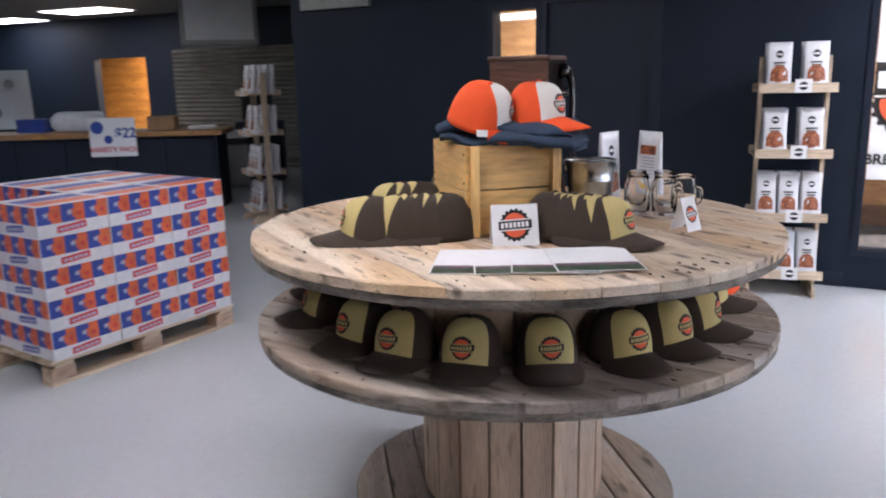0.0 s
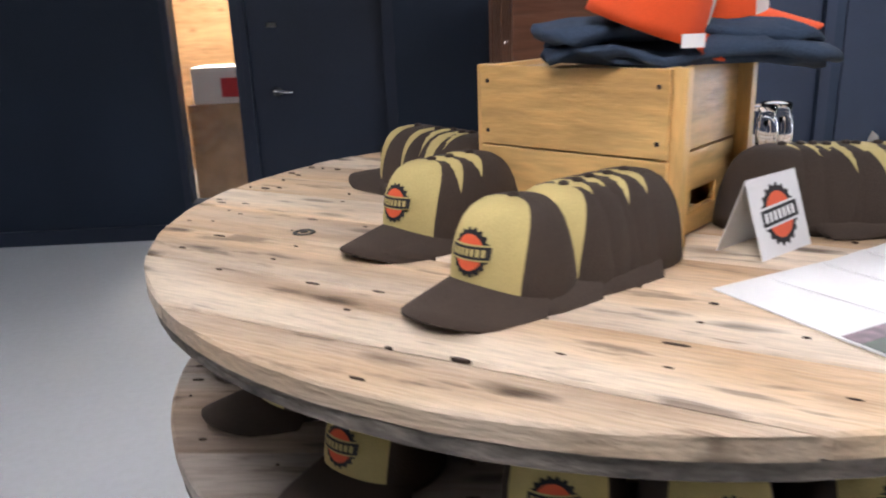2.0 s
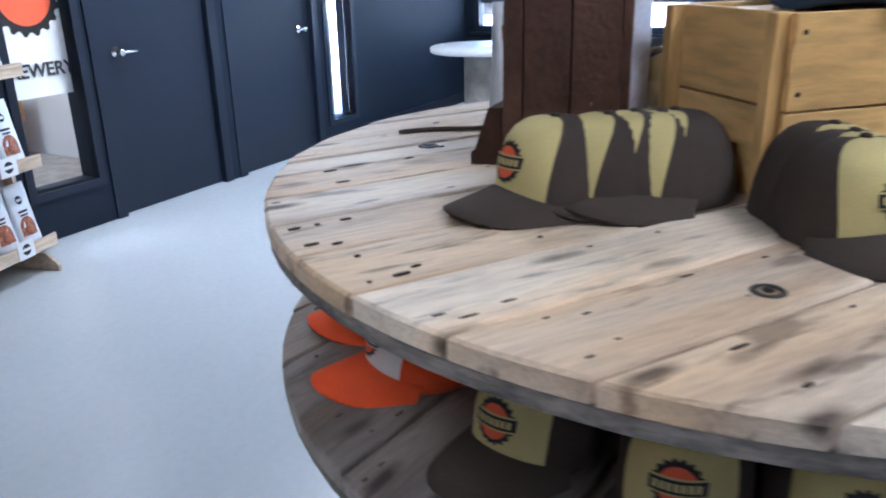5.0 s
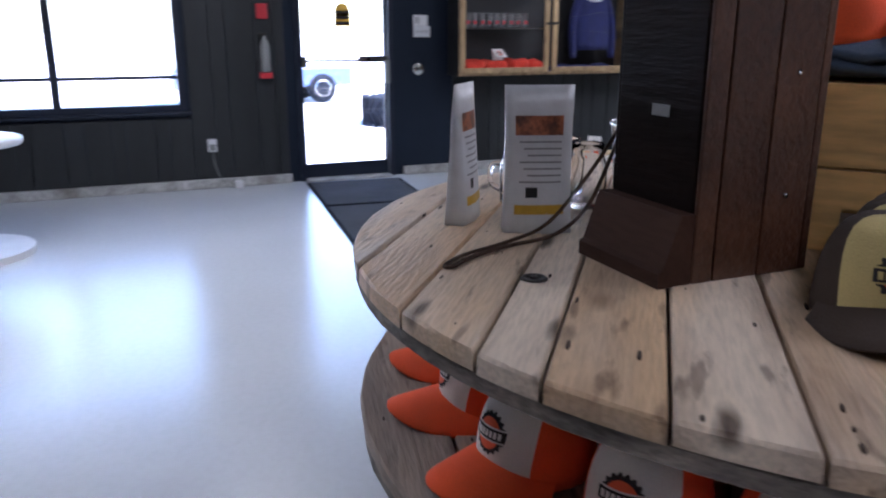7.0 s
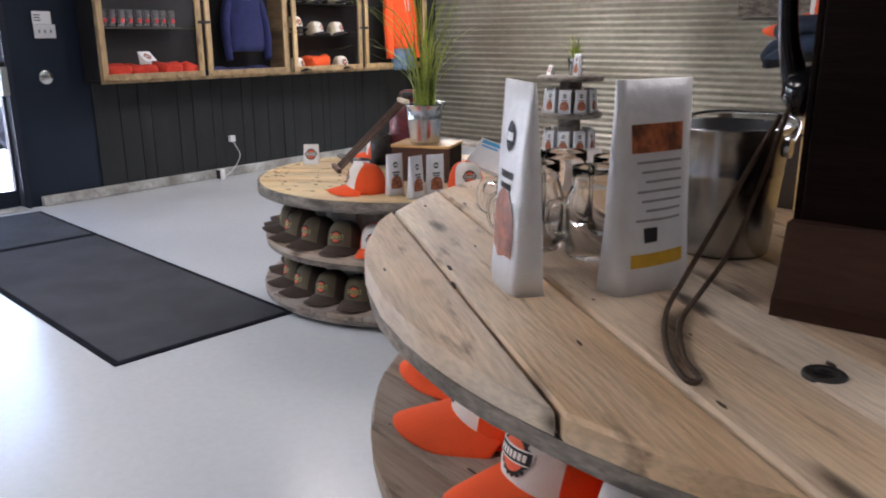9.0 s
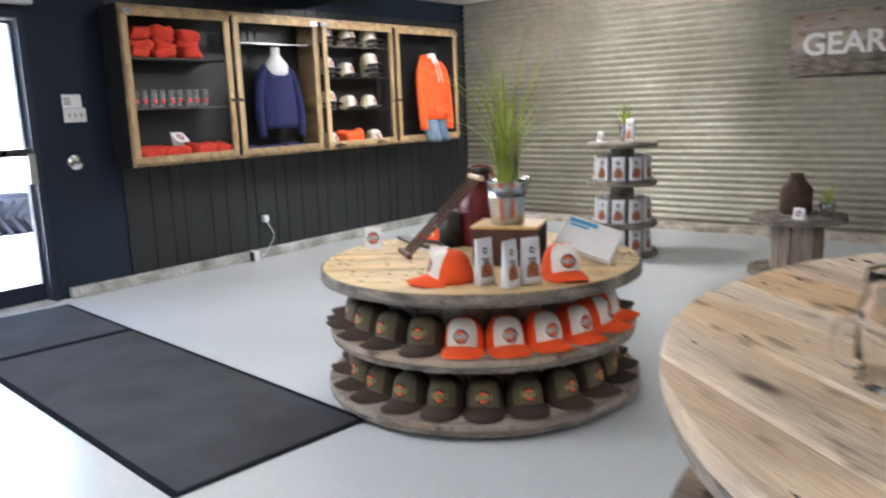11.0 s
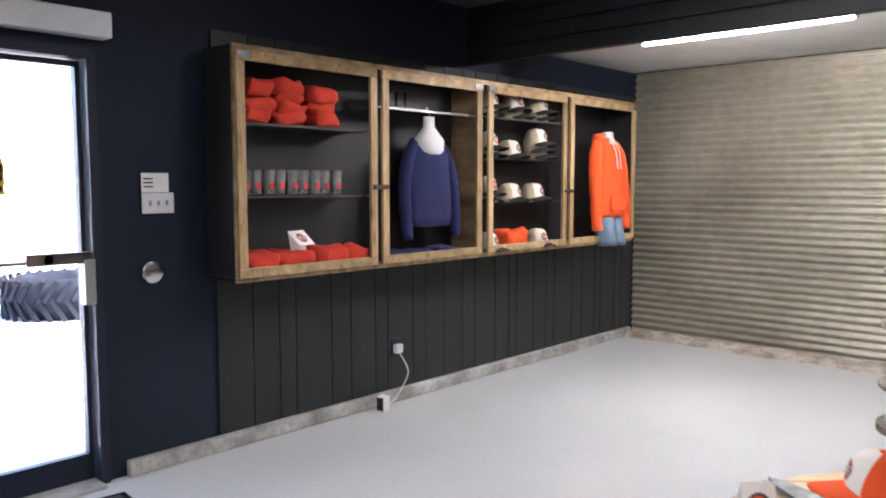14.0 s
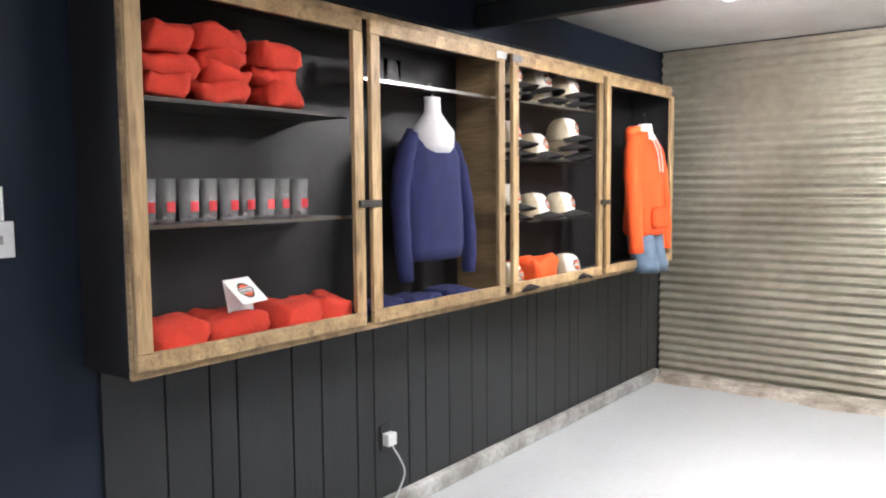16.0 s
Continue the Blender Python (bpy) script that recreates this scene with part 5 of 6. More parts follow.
# second reel's neighbours
ts = thing("tiered_stand", "three-tier round wooden stand filled with white pouches", "display stand", m=pose(3.42, -4.95, 0))
part("foot", lathe([(0.0, 0.0), (0.30, 0.0), (0.30, 0.045), (0.0, 0.045)], 32), REEL_EDGE, ts)
for k, z in enumerate((0.30, 0.66, 0.985)):
    part("tier", lathe([(0.0, z - 0.045), (0.285, z - 0.045), (0.30, z - 0.03), (0.30, z - 0.008), (0.285, z), (0.0, z)], 36), REEL_EDGE, ts, "weathered round wooden tier", True)
part("column", lathe([(0.10, 0.045), (0.10, 0.94)], 16), REEL_EDGE, ts)
for z in (0.047, 0.302, 0.662):
    for a in range(0, 360, 36):
        x, y = 3.42 + 0.225 * math.cos(radians(a)), -4.95 + 0.225 * math.sin(radians(a))
        pouch("small_pouch", "small white pouch with an orange food photo", x, y, z, a + 90, 0.205, 0.115, 0.06, "small white pouches", detail=False)
grass_pot("planted_tin", "short green grass in a steel tin", 3.40, -4.98, 0.987, 0.065, 0.15, 34, 0.26, 9)
tent_card(thing("tent_card", "small white tent card with a gear badge", "card", "tent cards", pose(3.57, -4.85, 0.987, 0, 0, 150)), 0.07, 0.09, 0.024)
pouch("small_pouch", "small white pouch with a dark badge", 3.29, -4.83, 0.987, 150, 0.19, 0.10, 0.05, "small white pouches", detail=False)

rs = thing("small_reel", "small weathered cable reel stand", "table", "cable reel tables", pose(1.95, -4.85, 0))
part("flange", lathe([(0.0, 0.0), (0.34, 0.0), (0.34, 0.045), (0.0, 0.045)], 36), REEL_EDGE, rs)
part("flange", lathe([(0.0, 0.405), (0.34, 0.405), (0.34, 0.45), (0.0, 0.45)], 36), REEL_EDGE, rs)
staves(rs, 0.046, 0.404, 0.17, 14, REEL_GREY)
lathe_thing("stoneware_jug", [(0.0, 0.0), (0.10, 0.0), (0.115, 0.03), (0.115, 0.18), (0.06, 0.25), (0.05, 0.27), (0.05, 0.30), (0.04, 0.30), (0.04, 0.26), (0.0, 0.25)], CORD, "dark brown stoneware jug on a reel", "jug", "", 1.98, -4.9, 0.451)
grass_pot("planted_cup", "small green plant in a white cup", 1.74, -4.80, 0.451, 0.05, 0.10, 26, 0.22, 12)
tent_card(thing("tent_card", "small white tent card with a gear badge", "card", "tent cards", pose(1.88, -4.62, 0.451, 0, 0, 170)), 0.08, 0.08, 0.024)

gs = thing("gear_sign", "weathered wooden sign lettered GEAR in white", "sign", m=pose(2.05, -6.47, 1.77))
part("board", boxes((-0.44, 0.44, -0.022, 0.0, 0.10, 0.28), bev=0.003), REEL_GREY, gs)
part("board", boxes((-0.44, 0.44, -0.022, 0.0, -0.09, 0.097), bev=0.003), REEL_GREY, gs)
part("board", boxes((-0.44, 0.44, -0.022, 0.0, -0.28, -0.093), bev=0.003), REEL_EDGE, gs)
bm = bmesh.new()
text_mesh(bm, "GEAR", 0.27, pose(0, 0.006, -0.02, 90, 0, 180))
part("lettering", bm, PAPER, gs, "white painted letters")
ls = thing("gear_badge_sign", "black and orange gear-shaped metal badge sign", "sign", m=pose(1.18, -6.45, 1.62))
bm = bmesh.new()
emblem(bm, lambda a, b, lift: Vector((-a, lift * 8 + 0.005, b)), 0.34, None)
part("badge", bm, [INK, ORANGE_INK, PAPER], ls)
part("backing", lathe([(0.0, -0.02), (0.30, -0.02), (0.30, 0.0), (0.0, 0.0)], 36, m=pose(0, 0, 0, -90)), IRON, ls)
# barrel with orange caps near the tin wall
br = thing("storage_chest", "reddish brown wooden trunk with orange goods on top", "trunk", m=pose(0.75, -5.6, 0))
part("body", boxes((-0.45, 0.45, -0.28, 0.28, 0.0, 0.92), bev=0.01), MIDWOOD, br)
part("lid", boxes((-0.47, 0.47, -0.30, 0.30, 0.921, 0.96), bev=0.008), OLDWOOD, br)
solo("orange_shirt_stack", cloth(bmesh.new(), -0.2, 0.2, -0.14, 0.14, 0, 0.10, 4, 0.012), RED_CLOTH, "folded orange shirts on the trunk", "shirts", smooth=True, m=pose(0.95, -5.5, 0.961))
cap(CAP_O, 0.62, -5.45, 0.961, 100)

# ---- display cabinet ----
CX0, CX1 = 5.99, 6.28
CASE_BLACK = mat("black_cabinet_paint", (0.012, 0.012, 0.014), 0.55, 0, 0.12, 3, 50, 0.1)
DOORWOOD = wood("pale_cabinet_door_pine", (0.50, 0.36, 0.19), (0.30, 0.20, 0.10), 0.6, 0.2, worn=0.3)
cab = thing("wall_cabinet", "long glazed wall cabinet framed in rough barn wood", "cabinet")
part("back_panel", boxes((CX1 - 0.012, CX1, -5.95, -1.92, 0.99, 2.165)), CASE_BLACK, cab)
for nm, q in (("top_board", (CX0 + 0.022, CX1, -5.97, -1.897, 2.160, 2.189)), ("bottom_board", (CX0 + 0.022, CX1, -5.97, -1.897, 0.966, 0.992)), ("face_board", (CX0, CX0 + 0.021, -5.97, -1.895, 2.160, 2.19)), ("face_board", (CX0, CX0 + 0.021, -5.97, -1.895, 0.965, 0.992)),
              ("side_board", (CX0 + 0.022, CX1 - 0.013, -1.92, -1.896, 0.993, 2.159)), ("face_board", (CX0, CX0 + 0.021, -1.92, -1.896, 0.993, 2.159)), ("side_board", (CX0, CX1 - 0.013, -5.968, -5.945, 0.993, 2.159)), ("divider", (CX0 + 0.03, CX1 - 0.013, -3.905, -3.845, 0.993, 2.159))):
    part(nm, boxes(q, bev=0.003), BARN if nm in ("face_board", "divider") else CASE_BLACK, cab)


def cab_door(y0, y1, glazed, label=""):
    w = 0.052
    x0, x1 = CX0 - 0.022, CX0 - 0.001
    z0, z1 = 0.99, 2.158
    d = part("cabinet_door", boxes((x0, x1, y0, y1, z1 - w, z1), bev=0.003), DOORWOOD, cab, label)
    part("bottom_rail", boxes((x0, x1, y0, y1, z0, z0 + w), bev=0.003), DOORWOOD, d)
    for a in (y0, y1 - w):
        ob = part("stile", boxes((0, z1 - z0 - 2 * w - 0.002, 0, w, -(x1 - x0), 0.0), bev=0.003), DOORWOOD, d)
        ob.matrix_basis = pose(x0, a, z0 + w + 0.001, 0, -90, 0)
    if glazed:
        p = part("pane", boxes((x0 + 0.009, x0 + 0.012, y0 + w, y1 - w, z0 + w, z1 - w)), PANE, d)
        p.visible_shadow = False


cab_door(-2.862, -1.90, False, "light barn wood door frame")
cab_door(-3.838, -2.905, False, "light barn wood door frame")
cab_door(-4.880, -3.908, False, "light barn wood door frame")
cab_door(-5.962, -4.93, False, "light barn wood door frame")
for y, z in ((-2.883, 1.46), (-4.905, 1.42)):
    part("latch", boxes((CX0 - 0.036, CX0 - 0.0225, y - 0.06, y + 0.06, z - 0.014, z + 0.014), bev=0.003), IRON, cab, "dark iron latch")
for y in (-1.95, -3.80, -3.94, -5.93):
    part("hinge", boxes((CX0 - 0.028, CX0 - 0.0225, y - 0.042, y + 0.042, 2.118, 2.152)), CHROME, cab, "bright metal hinge plate")
SH = [(-2.84, -1.93, 1.80), (-2.84, -1.93, 1.415), (-3.84, -2.87, 1.95), (-4.88, -3.91, 1.955), (-4.88, -3.91, 1.665), (-4.88, -3.91, 1.345)]
for y0, y1, z in SH:
    if z == 1.415:
        sh_ = part("wire_shelf", boxes((CX0 + 0.03, CX0 + 0.036, y0, y1, z - 0.012, z), (CX0 + 0.22, CX0 + 0.226, y0, y1, z - 0.012, z)), CHROME, cab, "chrome wire shelf")
        for k in range(9):
            part("wire", tube([(CX0 + 0.04 + 0.02 * k, y0, z - 0.004), (CX0 + 0.04 + 0.02 * k, y1, z - 0.004)], 0.003, 6), CHROME, sh_)
    else:
        part("shelf", boxes((CX0 + 0.03, CX1 - 0.014, y0, y1, z - 0.014, z)), IRON if z < 1.9 else CHROME, cab)


def folded(x, y, z, w, d, h, mt, label, category, group, seed, turn=90, badge=None):
    f = thing("folded_shirt", label, category, group, pose(x, y, z, 0, 0, turn))
    part("fold", cloth(bmesh.new(), -w / 2, w / 2, -d / 2, d / 2, 0, h, seed, 0.030, 18), mt, f, "", True)
    if badge:
        bm = bmesh.new()
        disc_patch(bm, lambda a, b: Vector((a, -d / 2 + 0.012 + b * 0.5, h * 0.8 + b * 0.5)), 0, 0, 0.022, 14)
        part("print", bm, badge, f, "small pale print")
    return f


sd = 0
for y, nlay in ((-2.08, 3), (-2.30, 4), (-2.53, 3)):
    for k in range(nlay):
        sd += 1
        hh = 0.056 if nlay == 4 else 0.068
        folded(6.12 + 0.012 * (k % 2), y + 0.008 * math.sin(sd * 2.1), 1.802 + k * hh, 0.20 + 0.012 * (k % 2), 0.20, hh + 0.014, RED_CLOTH, "folded red-orange fleece top on a shelf", "shirt", "folded fleece tops", sd, badge=PAPER if k == 0 else None)
for y in (-2.06, -2.30, -2.56, -2.72):
    sd += 1
    folded(6.10, y, 0.994, 0.23, 0.21, 0.12, RED_CLOTH, "folded red-orange fleece top on the cabinet floor", "shirt", "folded fleece tops", sd, badge=PAPER)
tent_card(thing("tent_card", "small white tent card with a gear badge", "card", "tent cards", pose(6.045, -2.36, 1.12, -30, 0, -78)), 0.13, 0.11, 0.035)
for k in range(9):
    g = thing("printed_glass", "clear beer glass with a small red badge", "glass", "beer glasses", pose(6.10 + 0.012 * (k % 2), -2.02 - 0.078 * k, 1.416))
    part("glass_body", lathe([(0.0, 0.008), (0.026, 0.0), (0.030, 0.01), (0.037, 0.14), (0.034, 0.14), (0.027, 0.014), (0.0, 0.014)], 16), TUMBLER, g, "", True)
    bm = bmesh.new()
    strip_patch(bm, lambda a, b: Vector((-0.0375 * math.cos(a), 0.0375 * math.sin(a), b)), -0.42, 0.42, 0.035, 0.068, 0, 5)
    part("print", bm, RED_INK, g, "small red badge")
for y in (-3.02, -3.12, -3.20):
    lathe_thing("plain_glass", [(0.0, 0.006), (0.035, 0.0), (0.038, 0.1), (0.035, 0.1), (0.032, 0.01), (0.0, 0.012)], CLEAR, "plain clear glass tumbler on a shelf", "glass", "plain tumblers", 6.12, y, 1.951, 14)

# navy sweater on a hanging form
def torso(sections, n=28, cx=0.0, m=None):
    """Loft of ellipses (z, centre x, half depth, half width)."""
    bm = bmesh.new()
    rings = []
    for z, ox, hd, hw in sections:
        rings.append([bm.verts.new((cx + ox + hd * math.cos(a) + 0.006 * noise.noise(Vector((math.cos(a) * 3, math.sin(a) * 3, z * 6))) + 0.005 * math.sin(a * 9 + z * 8) * (hw > 0.12), hw * math.sin(a), z)) for a in (2 * math.pi * i / n for i in range(n))])
    for a, b in zip(rings, rings[1:]):
        for i in range(n):
            j = (i + 1) % n
            bm.faces.new((a[i], a[j], b[j], b[i]))
    bm.faces.new(rings[0][::-1])
    bm.faces.new(rings[-1])
    return bm


SWEATER = pose(6.10, -3.42, 0)
sw = thing("navy_sweater", "navy blue wide-necked sweater hung on a display form", "sweater", m=SWEATER)
part("body", torso([(1.20, 0, 0.09, 0.20), (1.26, 0, 0.095, 0.215), (1.40, 0, 0.088, 0.213), (1.55, 0, 0.086, 0.198), (1.66, 0, 0.085, 0.190), (1.72, 0.008, 0.068, 0.165), (1.775, 0.018, 0.045, 0.125)]), SWEAT, sw, "", True)
for s in (-1, 1):
    part("sleeve", tube(curve_points([(0.0, s * 0.115, 1.745), (-0.01, s * 0.170, 1.67), (-0.02, s * 0.225, 1.50), (-0.04, s * 0.238, 1.30), (-0.05, s * 0.225, 1.12)], 16), 0.044, 12, taper=[0.75 + 0.40 * math.sin(min(1, i / 7) * 1.57) - 0.38 * i / 16 + 0.06 * math.sin(i * 2.3) for i in range(17)]), SWEAT, sw, "", True)
solo("display_form", lathe([(0.0, 1.655), (0.085, 1.67), (0.108, 1.70), (0.110, 1.765), (0.06, 1.825), (0.042, 1.85), (0.040, 1.90), (0.043, 1.915), (0.0, 1.92)], 24, m=pose(-0.02, 0, 0) @ Matrix.Diagonal((0.75, 1.08, 1, 1))), PLASTER, "white neck of a hanging display form", "display form", "display forms", smooth=True, m=SWEATER)
solo("hanger_hook", tube(curve_points([(0, 0, 1.92), (0, 0, 1.955), (0, 0.018, 1.975), (0, 0.028, 1.96), (0, 0.02, 1.945)], 12), 0.004, 6), CHROME, "small chrome hanger hook in the cabinet", "hook", "hanger hooks", smooth=True, m=SWEATER @ pose(-0.02, 0, 0))
for k, (y, w) in enumerate(((-3.06, 0.16), (-3.3, 0.22), (-3.56, 0.2))):
    folded(6.09, y, 0.994, w, 0.18, 0.055, SWEAT, "folded navy shirt on the cabinet floor", "shirt", "folded navy shirts", 30 + k, badge=PAPER)

# orange hoodie with jeans
HOOD = pose(5.99, -5.52, 0)
hd = thing("orange_hoodie", "bright orange hoodie on a display form, front open at the neck", "hoodie", m=HOOD)
part("body", torso([(1.195, 0, 0.105, 0.175), (1.23, 0, 0.115, 0.19), (1.40, 0, 0.11, 0.185), (1.58, 0, 0.105, 0.185), (1.72, 0.01, 0.09, 0.19), (1.80, 0.015, 0.075, 0.165), (1.86, 0.02, 0.062, 0.085)]), ORANGE, hd, "", True)
for s in (-1, 1):
    part("sleeve", tube(curve_points([(0.02, s * 0.13, 1.815), (0.0, s * 0.19, 1.72), (-0.02, s * 0.222, 1.52), (-0.04, s * 0.232, 1.28), (-0.05, s * 0.225, 1.09)], 16), 0.054, 12, taper=[0.75 + 0.40 * math.sin(min(1, i / 7) * 1.57) - 0.32 * i / 16 + 0.05 * math.sin(i * 2.1) for i in range(17)]), ORANGE, hd, "", True)
part("hood", cloth(bmesh.new(), 0.0, 0.10, -0.115, 0.115, 1.76, 1.90, 5, 0.012, 10), ORANGE, hd, "", True)
for s in (-1, 1):
    part("drawstring", tube(curve_points([(-0.05, s * 0.03, 1.84), (-0.098, s * 0.028, 1.74), (-0.118, s * 0.024, 1.60)], 8), 0.004, 6), PAPER, hd, "white drawstring")
part("pocket", cloth(bmesh.new(), -0.125, -0.10, -0.12, 0.12, 1.24, 1.38, 6, 0.004, 8), ORANGE, hd, "", True)
solo("display_form", lathe([(0.0, 1.80), (0.07, 1.81), (0.05, 1.86), (0.043, 1.91), (0.0, 1.915)], 20), PLASTER, "white neck of a hanging display form", "display form", "display forms", smooth=True, m=HOOD)
solo("hanger_hook", tube(curve_points([(0, 0, 1.915), (0, 0, 1.955), (0, 0.018, 1.975), (0, 0.028, 1.96)], 12), 0.004, 6), IRON, "small dark hanger hook in the cabinet", "hook", "hanger hooks", smooth=True, m=HOOD)
jn = thing("hanging_jeans", "faded blue jeans under the orange hoodie", "jeans", m=HOOD)
for s in (-1, 1):
    part("leg", torso([(0.955, -0.05, 0.075, 0.075), (1.00, -0.04, 0.085, 0.085), (1.10, -0.01, 0.088, 0.085), (1.20, 0.0, 0.085, 0.080)], 16, 0, None), DENIM_PALE, jn, "", True).matrix_basis = pose(-0.01, s * 0.075, 0)

# caps on the third bay's shelves
CAP_B.matrix_basis = pose(X2 + 0.565 * math.cos(radians(42)), Y2 + 0.565 * math.sin(radians(42)), 0.347, 0, 0, 42)
CAP_C = make_cap(CREAM, CREAM_TWILL, BAKELITE_CLOTH, "trucker_cap", "cream and black cap on a cabinet shelf", CREAM)
CAP_C.matrix_basis = pose(6.12, -4.05, 1.667, 0, 0, 180)
for y, z, n, kd in ((-4.05, 1.957, 2, 1), (-4.36, 1.957, 2, 1), (-4.66, 1.957, 2, 0), (-4.05, 1.717, 1, 0), (-4.32, 1.667, 1, 0), (-4.66, 1.667, 3, 0), (-4.05, 1.347, 2, 0), (-4.33, 1.347, 1, 0), (-4.62, 1.347, 1, 1)):
    for k in range(n):
        cap((CAP_C, CAP_C)[kd], 6.12, y, z + 0.05 * k, 180 + rnd.uniform(-25, 25))
folded(6.10, -4.32, 0.994, 0.30, 0.2, 0.14, ORANGE, "heaped bright orange cloth on the cabinet floor", "shirt", "", 50)
cap(CAP_C, 6.10, -4.66, 0.994, 170)
cap(CAP_C, 6.10, -4.04, 0.994, 190)

# ---- small things on the east wall ----
pl = thing("switch_plate", "white triple light switch plate with a notice above", "switch")
part("plate", boxes((6.274, 6.2825, -1.71, -1.54, 1.33, 1.435), bev=0.002), WHITE_PAINT, pl)
part("notice", boxes((6.277, 6.2825, -1.685, -1.54, 1.437, 1.535)), PAPER, pl)
for k in range(3):
    part("toggle", boxes((6.266, 6.2738, -1.675 + 0.045 * k, -1.663 + 0.045 * k, 1.37, 1.395)), GREY_BOX, pl)
for k in range(3):
    part("print_line", boxes((6.2762, 6.2768, -1.60, -1.55, 1.462 + 0.02 * k, 1.470 + 0.02 * k)), INK, pl)
rb = thing("door_button", "round brushed steel door push plate", "button")
part("plate", lathe([(0.0, 0.0), (0.058, 0.0), (0.058, 0.008), (0.052, 0.012), (0.0, 0.013)], 28, m=pose(6.282, -1.585, 1.03, 0, -90)), CHROME, rb, "", True)
ol = thing("wall_outlet", "white outlet with a plugged charger and cable", "outlet")
part("plate", boxes((6.275, 6.2825, -3.34, -3.26, 0.315, 0.43), bev=0.002), BOARD, ol)
part("plug", boxes((6.235, 6.2748, -3.33, -3.27, 0.335, 0.395), bev=0.006), WHITE_PAINT, ol)
part("cable", tube(curve_points([(6.24, -3.30, 0.335), (6.22, -3.33, 0.27), (6.21, -3.35, 0.2), (6.215, -3.31, 0.12), (6.20, -3.22, 0.05), (6.17, -3.10, 0.012)], 24), 0.004, 6), WHITE_PAINT, ol, "", True)
ad = thing("floor_adapter", "small white power adapter standing on the floor", "adapter", m=pose(6.17, -3.08, 0, 0, 0, 8))
part("body", boxes((-0.03, 0.03, -0.032, 0.032, 0.0, 0.10), bev=0.006), WHITE_PAINT, ad)
part("dark_side", boxes((-0.026, 0.026, 0.0325, 0.0345, 0.008, 0.092)), INK, ad)
o2 = thing("wall_outlet", "pale outlet with a hanging cord", "outlet")
part("plate", boxes((6.274, 6.2825, 0.37, 0.45, 0.33, 0.445), bev=0.002), WHITE_PAINT, o2)
part("plug", boxes((6.24, 6.2738, 0.385, 0.435, 0.345, 0.40), bev=0.005), GREY_BOX, o2)
part("cable", tube(curve_points([(6.25, 0.41, 0.345), (6.235, 0.40, 0.2), (6.23, 0.36, 0.10), (6.20, 0.30, 0.02), (6.19, 0.22, 0.01)], 16), 0.004, 6), GREY_BOX, o2, "", True)
a2 = thing("floor_adapter", "small pale adapter box on the floor", "adapter", m=pose(6.18, 0.21, 0))
part("body", boxes((-0.03, 0.03, -0.035, 0.035, 0.0, 0.07), bev=0.006), WHITE_PAINT, a2)
fe = thing("fire_extinguisher", "slim grey wall extinguisher with a red base", "extinguisher", m=pose(6.215, -0.10, 0))
part("cylinder", lathe([(0.0, 1.03), (0.04, 1.03), (0.045, 1.05), (0.045, 1.25), (0.03, 1.30), (0.014, 1.32), (0.014, 1.34), (0.0, 1.345)], 20), GREY_BOX, fe, "", True)
part("base_label", boxes((-0.03, 0.064, -0.05, 0.05, 0.975, 1.025)), RED_INK, fe, "red label plate")
part("valve", boxes((-0.02, 0.02, -0.012, 0.05, 1.346, 1.37), bev=0.004), IRON, fe)
part("bracket", boxes((0.046, 0.0675, -0.02, 0.02, 1.03, 1.33)), IRON, fe)
fa = solo("fire_alarm_box", boxes((6.24, 6.2825, -0.145, -0.05, 1.49, 1.62), bev=0.006), RED_INK, "small red fire alarm call point", "alarm")

# ---- floor mats ----
for nm, x0, x1 in (("floor_mat", 2.79, 5.10), ("floor_mat", 5.12, 6.19)):
    mt = thing(nm, "dark charcoal ribbed entrance mat", "mat", "entrance mats", pose(2.79, -0.10, 0, 0, 0, -5.2))
    part("carpet_pad", boxes((x0 - 2.79 + 0.03, x1 - 2.79 - 0.03, -0.88, -0.03, 0.0005, 0.010), bev=0.002), MAT_RUG, mt)
    part("edging", boxes((x0 - 2.79, x1 - 2.79, -0.03 + 0.0005, 0.0, 0.0005, 0.007), (x0 - 2.79, x1 - 2.79, -0.91, -0.8805, 0.0005, 0.007), (x0 - 2.79, x0 - 2.79 + 0.0295, -0.88, -0.03, 0.0005, 0.007), (x1 - 2.79 - 0.0295, x1 - 2.79, -0.88, -0.03, 0.0005, 0.007)), RUBBER, mt, "black rubber edging")

